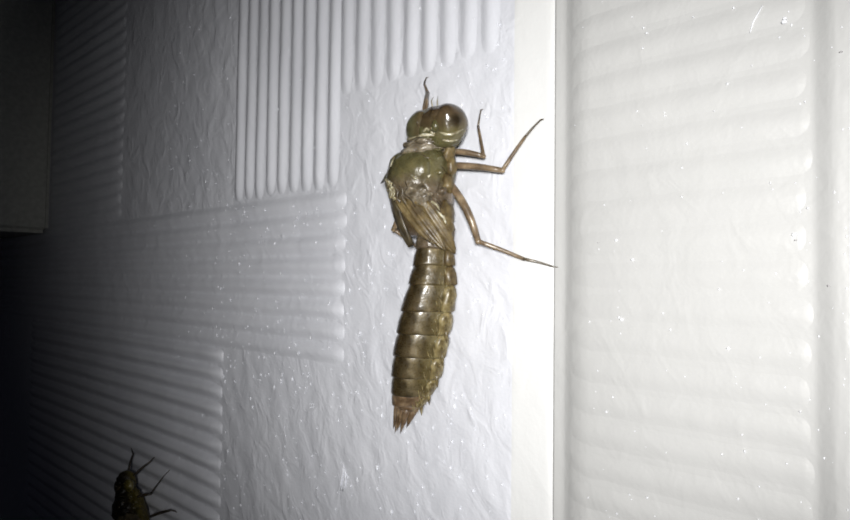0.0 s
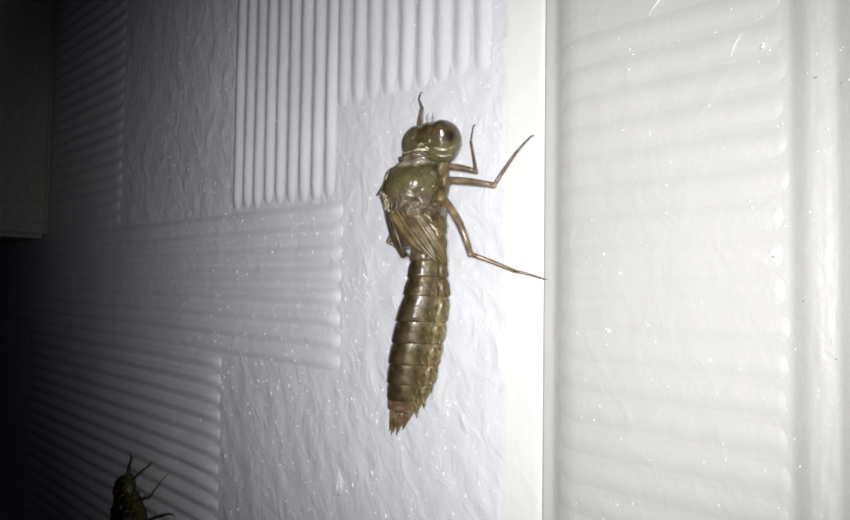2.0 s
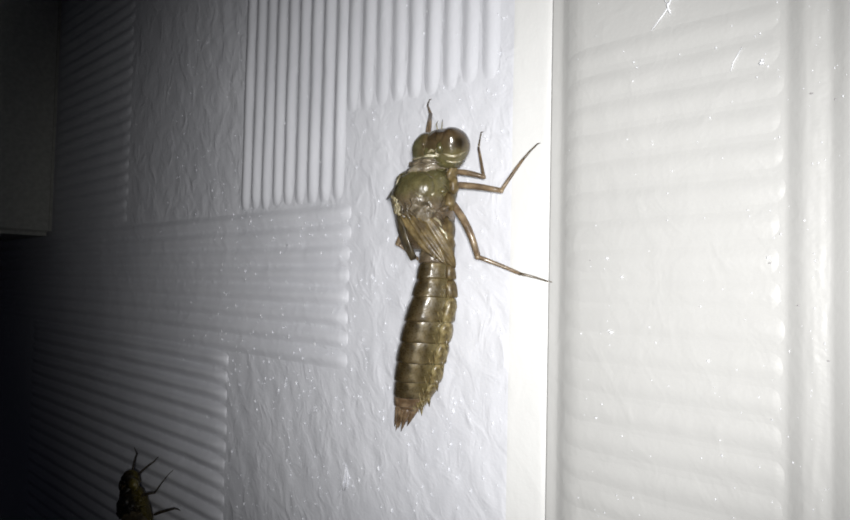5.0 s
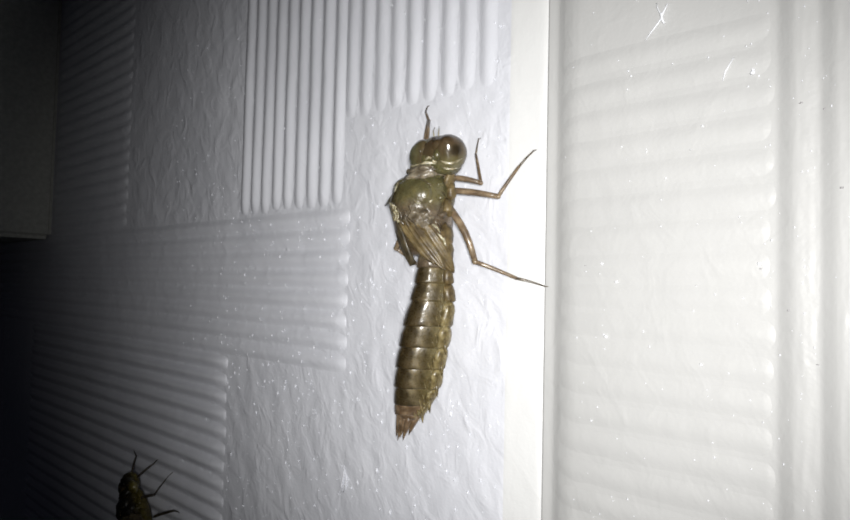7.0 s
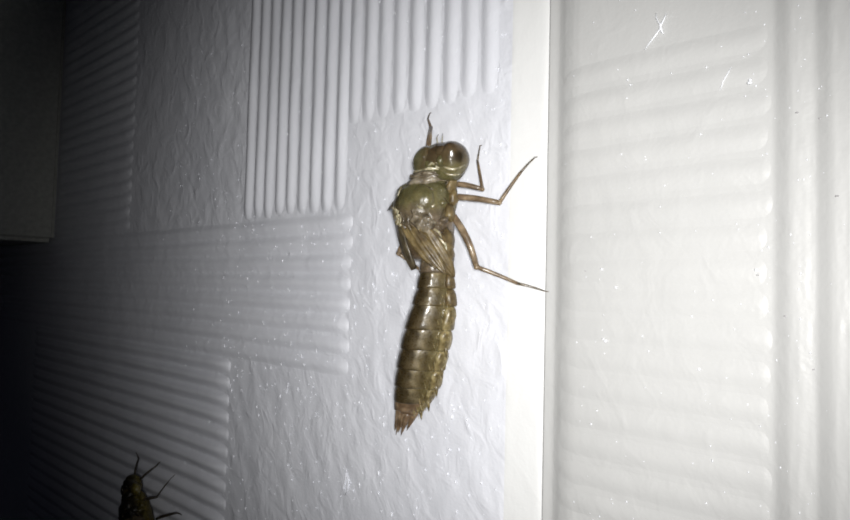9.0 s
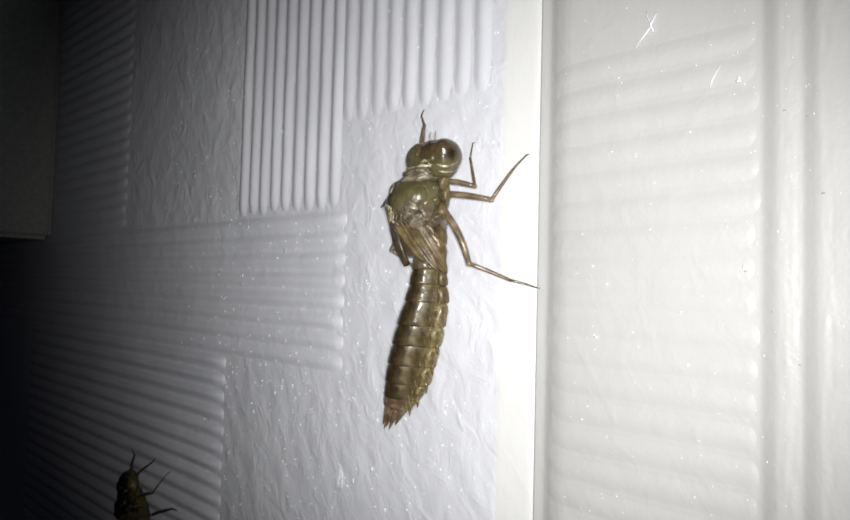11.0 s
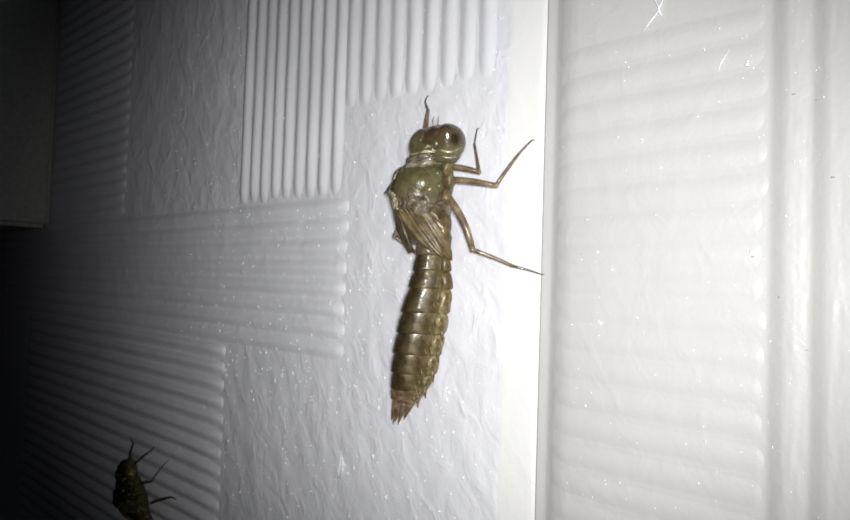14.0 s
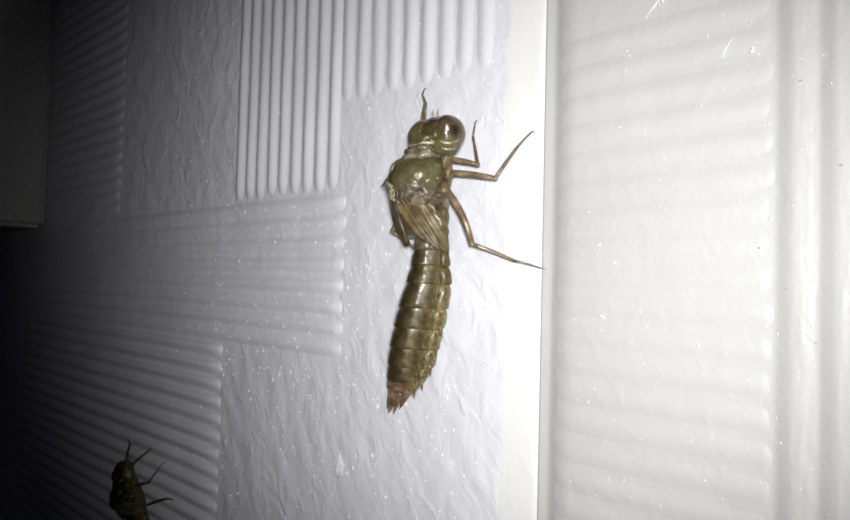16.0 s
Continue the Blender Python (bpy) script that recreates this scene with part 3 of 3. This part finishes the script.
    for side, near, far, wide, droop in pads:
        a, b = Vector(near), Vector(far)
        way = (b - a).normalized()
        out = Vector((0.5 * side, -0.85, 0)).normalized()
        flat = way.cross(out).normalized()
        out = flat.cross(way).normalized()
        rings = []
        for k in range(15):
            u = k / 14
            half = wide * (0.5 + 0.5 * math.sin(math.pi * min(1, u * 0.85 + 0.12))) * (1 if u < 0.7 else math.sqrt(max(0.02, 1 - ((u - 0.7) / 0.305) ** 2)))
            c = a.lerp(b, u) + out * droop * math.sin(math.pi * u)
            ring = []
            for i in range(40):
                ang = 2 * math.pi * i / 40
                s, d = math.cos(ang), math.sin(ang)
                vein = (0.055 * math.cos(8.3 * s + 0.9 * u) + 0.03 * math.cos(17 * s - 2 * u)) if d > 0 else 0
                ring.append(c + flat * half * s + out * ((0.34 + vein) * d))
            rings.append(ring)
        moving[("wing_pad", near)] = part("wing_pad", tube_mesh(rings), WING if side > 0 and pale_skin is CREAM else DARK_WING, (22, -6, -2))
    # the small thorn before the left pads
    moving["thorn"] = part("thorn", limb([(19.6, -9.0, -0.5), (18.0, -8.6, -0.9), (16.2, -8.1, -1.5)], [0.8, 0.45, 0.04], 8), skin, (22, -6, -2))
    # abdomen: nine rings, each a shade wider at its rear edge
    cuts = [(24.15, -6.4, -8.2, 2.35), (23.95, -6.2, -10.0, 2.5), (23.75, -6.0, -12.0, 2.75), (23.5, -5.9, -14.3, 3.15), (22.65, -5.8, -17.5, 3.5),
            (21.85, -5.6, -20.3, 3.55), (21.12, -5.4, -23.1, 3.55), (20.4, -5.2, -25.8, 3.3), (19.5, -5.0, -28.1, 2.75), (18.75, -4.9, -29.6, 2.15)]
    outline = [(0.92, -0.15), (0.8, 0.08), (0.62, 0.36), (0.45, 0.6), (0.2, 0.82), (-0.08, 0.92), (-0.42, 0.86), (-0.73, 0.64), (-0.94, 0.33), (-1.03, 0.0), (-0.8, -0.3), (-0.4, -0.46), (0.1, -0.5), (0.6, -0.42)]

    def section(t):
        """A point of the roof-like cross-section, t from 0 to 1 round it: sideways and towards the back."""
        n = len(outline)
        i, f = int(t * n) % n, (t * n) % 1.0
        p = [Vector(outline[(i + j - 1) % n]) for j in range(4)]
        return 0.5 * (2 * p[1] + (p[2] - p[0]) * f + (2 * p[0] - 5 * p[1] + 4 * p[2] - p[3]) * f * f + (3 * p[1] - p[0] - 3 * p[2] + p[3]) * f ** 3)

    for k in range(len(cuts) - 1):
        (x0, y0, z0, w0), (x1, y1, z1, w1) = cuts[k], cuts[k + 1]
        rings = []
        shape = ((-0.10, 0.88), (0.0, 0.93), (0.08, 0.955), (0.18, 0.978), (0.3, 0.998), (0.42, 1.01), (0.55, 1.016), (0.78, 1.02), (0.92, 1.026), (1.0, 1.015), (1.03, 0.96))
        for u, swell in shape:
            w = (w0 + (w1 - w0) * u) * swell
            c = (x0 + (x1 - x0) * u, y0 + (y1 - y0) * u, z0 + (z1 - z0) * u)
            ring = []
            for i in range(56):
                across_at, back_at = section(i / 56)
                top = max(0.0, back_at)
                spot = Vector((across_at * w, u * 3, k * 5.1 + back_at))
                rise = (0.2 * (0.6 + 0.4 * math.sin(11 * u + k)) if k < 3 else 0.07) * math.exp(-((across_at - 0.3) / 0.11) ** 2) * (top > 0.3)
                rise += (0.08 if k < 3 else 0.05) * noise.noise(spot * 1.4) + (0.12 if k < 3 else 0.03) * noise.noise(spot * 3.1)
                lip = 0.16 * math.exp(-((u - 0.95) / 0.05) ** 2) * math.exp(-((across_at - 0.15) / 0.3) ** 2)
                ring.append(Vector(c) + Vector((0, 0, 0.14 * noise.noise(spot * 0.8))) + RIGHT * w * across_at + BACK * (w * back_at + (rise + lip) * (0.3 + 0.7 * top)))
            rings.append(ring)
        home = (x0, y0, z0)
        seg = part("abdomen_segment", tube_mesh(rings), TAIL if k == 8 and segment_skin is SEGMENT else TRUNK if k < 1 and segment_skin is SEGMENT else segment_skin, home)
        moving[("segment", k)] = seg
        # yellowish flanks
        for side in (1, -1):
            flank = []
            for u, swell in ((0.02, 0.5), (0.15, 0.85), (0.4, 1.0), (0.7, 1.0), (0.95, 0.95), (1.03, 0.7)):
                w = w0 + (w1 - w0) * u
                c = Vector((x0 + (x1 - x0) * u + side * w * 0.84, y0 + (y1 - y0) * u + 0.05, z0 + (z1 - z0) * u))
                flank.append(ring_at(c, 0.21 * w * swell, 0.31 * w * swell, 0.3 * w * swell, 14, 1.0, wave=0.3, seed=k + side))
            part("flank", tube_mesh(flank), WING if k < 3 else BELLY, home, seg, "yellowish lateral margin").location = (0, 0, 0)
            for j in range((11 if side > 0 else 3) if k >= 2 else 0):
                u = 0.12 + (0.075 if side > 0 else 0.27) * j + 0.05 * math.sin(5.1 * j + 2 * k)
                w = w0 + (w1 - w0) * u
                inward = (0.16, 0.0, 0.08, 0.26, 0.02, 0.2, 0.1, 0.3, 0.05, 0.13, 0.22)[j]
                base_at = Vector((x0 + (x1 - x0) * u + side * w * (0.98 - inward), y0 + (y1 - y0) * u - 0.35 - 1.25 * inward * w, z0 + (z1 - z0) * u))
                tip = base_at + Vector((side * (0.22 + 0.14 * math.sin(4 * j + k)), 0.1, -0.9 - 0.3 * math.sin(2 * j + k)))
                part("bristle", limb([base_at, base_at.lerp(tip, 0.5), tip], [0.08, 0.055, 0.012], 5), BELLY, home, seg).location = (0, 0, 0)
            if k >= 4:
                base_at = Vector((x1 + side * w1 * 0.98, y1 - 0.1, z1 + 0.9))
                tip = base_at + Vector((side * 0.25, 0, -1.9))
                part("spine", limb([base_at, base_at.lerp(tip, 0.5), tip], [0.38, 0.26, 0.03], 7), BELLY, home, seg).location = (0, 0, 0)
    # tail pyramid
    home = (18.8, -4.9, -29.4)
    tail = part("tail_base", lump((18.6, -4.9, -29.6), (1.75, 1.3, 0.9), amount=0.1), TAIL, home)
    moving[("segment", 9)] = tail
    for (dx, dy, lx, lz, r) in ((-1.65, 0.0, -3.0, -3.7, 0.8), (-0.8, -0.6, -2.35, -4.1, 0.62), (-0.2, -0.7, -1.9, -3.7, 0.6), (0.4, -0.6, -1.4, -4.0, 0.68), (1.0, 0.1, -0.7, -3.2, 0.72), (0.1, 0.5, -2.0, -3.8, 0.7)):
        a = Vector((18.8 + dx, -4.9 + dy, -29.6))
        b = Vector((18.9 + lx, -4.7 + dy * 0.6, -29.5 + lz))
        part("tail_spike", limb([a, a.lerp(b, 0.35), a.lerp(b, 0.75), b], [r * 0.9, r * 0.66, r * 0.3, 0.015], 9), TAIL, home, tail).location = (0, 0, 0)
    # legs
    for joints, thick, *curve in legs:
        names = ("thigh", "shin", "foot")
        leg = None
        for k in range(len(joints) - 1):
            a, b = Vector(joints[k]), Vector(joints[k + 1])
            r0, r1 = thick * (1.0, 0.62, 0.4)[k], thick * (0.78, 0.46, 0.2)[k]
            bow = Vector(curve[0]) if k == 0 and curve else Vector((0, -0.15, 0.12)) if k == 0 else Vector((0.05, -0.07, 0.06))
            pts = bent(a, b, bow, 6)
            radii = [r0 + (r1 - r0) * j / 6 + (0.05 * math.sin(math.pi * j / 6) if k == 0 else 0) for j in range(7)]
            piece = limb(pts, radii, 10)
            if k == 0:
                piece = joined(piece, ball(b, (thick * 0.85,) * 3, None, 6, 8))
                leg = part("leg", piece, leg_skin, (22, -6, -2))
            else:
                part(names[k], piece, FOOT if k == 2 and pale_skin is CREAM else leg_skin, (22, -6, -2), leg).location = (0, 0, 0)
        if len(curve) > 1:
            part("folded_shin", limb(curve[1], [0.22, 0.26, 0.2], 9), leg_skin, (22, -6, -2), leg).location = (0, 0, 0)
        tip = Vector(joints[-1])
        way = (tip - Vector(joints[-2])).normalized()
        hook = joined(limb([tip - way * 0.5, tip + way * 0.1, tip + way * 0.22 + Vector((0.3, 0.12, 0.0))], [0.11, 0.1, 0.03], 6), limb([tip - way * 0.4, tip + way * 0.08, tip + way * 0.12 + Vector((-0.14, 0.12, 0.04))], [0.1, 0.08, 0.03], 6))
        part("claw", hook, CLAW, (22, -6, -2), leg, "dark hooked claw").location = (0, 0, 0)
    return moving


def nymph(label, shift, legs, antennae, skins, turn=0.0, size=1.0):
    thing = new("dragonfly_nymph")
    thing.empty_display_size = 0.01
    thing.matrix_basis = Matrix.Translation(BASE + (Vector(shift) + ORIGIN) * MM) @ Matrix.Rotation(radians(turn), 4, "Y") @ Matrix.Scale(size, 4)
    tagged(thing, label, "insect", group="nymphs on the wall")
    return nymph_parts(thing, legs, antennae, skins)


LEGS_A = [
    (((25.4, -4.6, 2.0), (28.8, -3.1, 1.2), (26.7, -1.5, 5.5), (26.2, -0.35, 7.8)), 0.36),
    (((25.2, -4.6, 0.3), (31.2, -2.6, -0.7), (33.4, -1.2, 3.2), (34.9, -0.35, 5.1)), 0.42),
    (((25.9, -5.9, -2.2), (29.15, -4.5, -9.15), (33.3, -1.2, -11.15), (36.2, 0.72, -12.05)), 0.48, (0.75, -0.4, 0.2)),
    (((19.9, -4.4, 4.4), (18.45, -1.9, 11.3), (16.95, -0.9, 13.0), (16.7, -0.25, 14.0)), 0.34, (0, -0.15, 0.12), ((20.6, -4.6, 7.2), (19.7, -3.4, 9.4), (18.7, -2.2, 11.2))),
    (((19.5, -4.6, -0.5), (15.6, -2.8, -3.0), (13.6, -1.3, -4.5), (12.6, -0.35, -5.6)), 0.42),
    (((18.8, -5.4, -3.6), (16.0, -5.4, -7.2), (17.6, -2.4, -9.5), (16.9, -0.2, -12.5)), 0.45),
]
FEELERS_A = [[(24.4, -7.4, 6.6), (23.9, -7.2, 7.9), (23.6, -6.5, 8.6)], [(25.0, -7.4, 6.6), (24.7, -7.0, 7.9), (23.9, -6.0, 8.8)]]
moving_a = nymph("glossy olive-brown dragonfly nymph clinging to the white wall", (0, 0, 0), LEGS_A, FEELERS_A, (TRUNK, EYE_SKIN, SEGMENT, LEG, CREAM))

SHIFT_B = (-80.9, 0.3, -57.5)


TURN_B, SIZE_B = -46.0, 0.76


def moved(points):
    back = Matrix.Rotation(radians(-TURN_B), 3, "Y")
    return tuple(tuple(back @ (Vector(p) - Vector(SHIFT_B) - ORIGIN) / SIZE_B + ORIGIN) for p in points)


LEGS_B = [
    (moved(((-62.4, -4.6, -56.2), (-60.5, -2.0, -53.4), (-60.8, -0.9, -52.7), (-61.0, -0.35, -52.2))), 0.3),
    (moved(((-59.5, -4.9, -59.9), (-57.2, -3.2, -59.2), (-56.4, -1.4, -56.4), (-55.4, -0.35, -54.7))), 0.37),
    (moved(((-56.0, -3.6, -63.4), (-50.9, -2.0, -61.3), (-50.9, -1.0, -61.7), (-51.0, -0.3, -62.3))), 0.37),
    (moved(((-65.5, -4.5, -56.4), (-71.0, -1.2, -53.9), (-72.8, -0.8, -53.4), (-74.6, -0.3, -52.9))), 0.3),
    (moved(((-66.0, -4.6, -62.0), (-67.5, -2.6, -63.0), (-67.0, -1.2, -64.0), (-66.7, -0.35, -65.0))), 0.3),
    (moved(((-64.5, -5.0, -66.5), (-66.3, -3.2, -68.7), (-66.5, -1.8, -70.0), (-66.9, -0.2, -72.0))), 0.34),
]
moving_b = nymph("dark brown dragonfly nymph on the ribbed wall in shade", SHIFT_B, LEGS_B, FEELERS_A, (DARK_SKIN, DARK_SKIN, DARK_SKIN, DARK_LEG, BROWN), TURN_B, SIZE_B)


# the dark nymph's lit shoulder: a highlight added as a brighter olive lump
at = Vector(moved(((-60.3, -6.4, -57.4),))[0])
link_mesh("shoulder_highlight", *lump(at, (1.5, 1.3, 1.9), None, 16, 24, 0.15, 2.0), OLIVE, moving_b["thorax"].parent, (22, -6, -2), label="glossy olive lump for the highlight on the shoulder")


# ---- small things on the paint ----
def specks(name, places, mat, label, category):
    pieces = [ball(p, (r, r * 0.7, r * s), None, 4, 6) for p, r, s in places]
    return tagged(link_mesh(name, *joined(*pieces), mat), label, category, kind="stuff")


dots = []
for _ in range(600):
    x, z = 30 - 95 * rng.random() ** 1.6, rng.uniform(-55, 40)
    dots.append(((x, -0.12 - (0.45 if (x < 0 and -27 < z < 0) else 0), z), rng.uniform(0.05, 0.14), rng.uniform(1.0, 2.6)))
for _ in range(170):
    x, z = rng.uniform(-40, 20), rng.uniform(-34, 2)
    dots.append(((x, -0.12 - (0.45 if (x < 0 and -27 < z < 0) else 0), z), rng.uniform(0.07, 0.17), rng.uniform(1.2, 3.2)))
for _ in range(90):
    x, z = rng.uniform(39, 62), rng.uniform(-40, 25)
    dots.append(((x, -0.16, z), rng.uniform(0.05, 0.1), rng.uniform(0.8, 1.6)))
for _ in range(170):
    x, z = rng.choice((rng.gauss(61.5, 1.2), rng.gauss(65.0, 0.8), rng.uniform(66, 90))), rng.uniform(-45, 30)
    dots.append(((x, profile(EDGE_2, x) - 0.03, z), rng.uniform(0.03, 0.08), rng.uniform(1.0, 2.2)))
for x, z, r in ((44.9, -17.7, 0.24), (44.6, -17.5, 0.14), (46.1, -11.4, 0.2), (44.3, -9.3, 0.2), (60.9, -9.4, 0.22), (43.2, -27.6, 0.16), (55.4, -19.9, 0.18), (47.6, 12.2, 0.13), (60.25, 9.9, 0.26), (60.3, 10.2, 0.18)):
    dots.append(((x, -0.2, z), r, 0.8))
for _ in range(140):
    x, z = rng.uniform(-36, 24), rng.uniform(-58, -28)
    dots.append(((x, -0.1, z), 0.05 + 0.14 * rng.random() ** 2, rng.uniform(1.0, 3.0)))
specks("paint_specks", dots, FIBRE, "tiny white glossy paint specks on the wall", "specks")

grit = [((x, profile(EDGE_2, x) - (0.17 if x < 62 else 0.03), z), r, tall) for x, z, r, tall in
        ((64.6, 5.9, 0.16, 0.6), (67.9, -2.6, 0.16, 0.7), (61.0, -9.9, 0.14, 0.6), (63.5, -13.9, 0.12, 1), (65.9, -18.8, 0.12, 0.7), (42.2, -9.5, 0.13, 0.5), (66.5, 5.0, 0.1, 1))]
specks("dark_grit", grit, GRIT, "dark grains of grit stuck on the wall", "grit")

for line, thick in (([(49.2, -0.1, 16.0), (49.9, -0.26, 16.7), (50.5, -0.28, 17.3), (51.0, -0.3, 17.9), (51.2, -0.34, 18.4), (51.5, -0.3, 19.0), (51.7, -0.2, 19.5)], 0.075),
                    ([(51.35, -0.22, 17.3), (51.15, -0.34, 17.8), (51.05, -0.36, 18.3), (51.1, -0.3, 18.6)], 0.11), ([(51.1, -0.3, 18.3), (50.85, -0.32, 18.7), (50.6, -0.3, 19.3), (50.5, -0.2, 19.9)], 0.045),
                    ([(57.4, -0.1, 9.7), (57.7, -0.26, 10.5), (58.0, -0.28, 11.0), (58.5, -0.2, 11.9)], 0.05)):
    tagged(link_mesh("lint_fibre", *limb(line, [thick * (0.5 + 0.7 * math.sin(math.pi * (k + 0.4) / len(line))) for k in range(len(line))], 7), FIBRE), "white lint fibre stuck to the wall", "lint", group="lint on the wall")


edges = [limb([(0.4, 0.05, -41.7), (0.55, -0.16, -43.0), (0.1, -0.2, -44.7), (-0.1, 0.0, -46.1)], [0.06, 0.16, 0.13, 0.06], 8), limb([(0.45, 0.02, -42.0), (1.1, -0.14, -43.4), (1.05, -0.16, -44.8), (0.3, 0.0, -46.0)], [0.06, 0.14, 0.12, 0.05], 8)]
tagged(link_mesh("paint_flake", *joined(*edges), PAINT), "lifted leaf-shaped flake of white paint", "paint flake")


# ---- what moves: the nymph draws its abdomen in and lifts its back ----
def motions():
    pull = [(0.0, -0.2, -0.1, 0.0), (0.5, 0.1, 0.0, 0.05), (1.0, 0.4, 0.0, 0.15), (1.5, 0.5, 0.02, 0.2), (2.0, 0.1, 0.75, 0.55), (2.5, -0.3, 1.25, 0.85), (3.0, -0.3, 1.25, 0.9),
            (3.5, -0.35, 1.25, 1.0), (4.0, -0.8, 1.25, 0.95), (6.5, 0.33, -0.3, 0.0), (7.0, 0.3, -0.3, 0.0), (7.5, 0.05, -0.2, 0.05), (8.0, 0.0, 0.0, 0.1), (8.5, -0.4, 0.8, 0.45), (9.0, -0.45, 1.0, 0.6),
            (11.5, -1.55, 0.6, 0.6), (12.0, -0.35, 0.2, 0.25), (12.5, 0.0, 0.0, 0.05), (13.0, -0.15, 0.0, 0.0), (13.5, -0.22, -0.05, 0.05), (14.0, 0.0, -0.2, 0.0),
            (14.5, -0.65, 0.45, 0.4), (15.0, -1.25, 0.95, 0.8), (15.5, -1.15, 1.1, 0.95), (16.0, -0.75, 1.2, 1.0)]
    tip, root = -33.0, -8.2
    for key, ob in moving_a.items():
        home = Vector(ob.location)
        rows = []
        for t, dx, dz, lift in pull:
            if isinstance(key, tuple) and key[0] == "segment":
                z = home.z / MM + ORIGIN.z
                s = max(0.0, (root - z) / (root - tip))
                turn = -2 * s * dx / (root - tip)
                shift = Vector((dx * s * s, 0, dz * s * s)) * MM
                rows.append((t, Matrix.Translation(home + shift) @ Matrix.Rotation(turn, 4, "Y")))
            else:
                pivot = (Vector((24.0, -4.5, -1.0)) - ORIGIN) * MM
                swing = Matrix.Translation(pivot) @ Matrix.Rotation(radians(2.8 * lift), 4, "X").inverted() @ Matrix.Translation(-pivot)
                rows.append((t, swing @ Matrix.Translation(home)))
        walk(ob, rows)


motions()
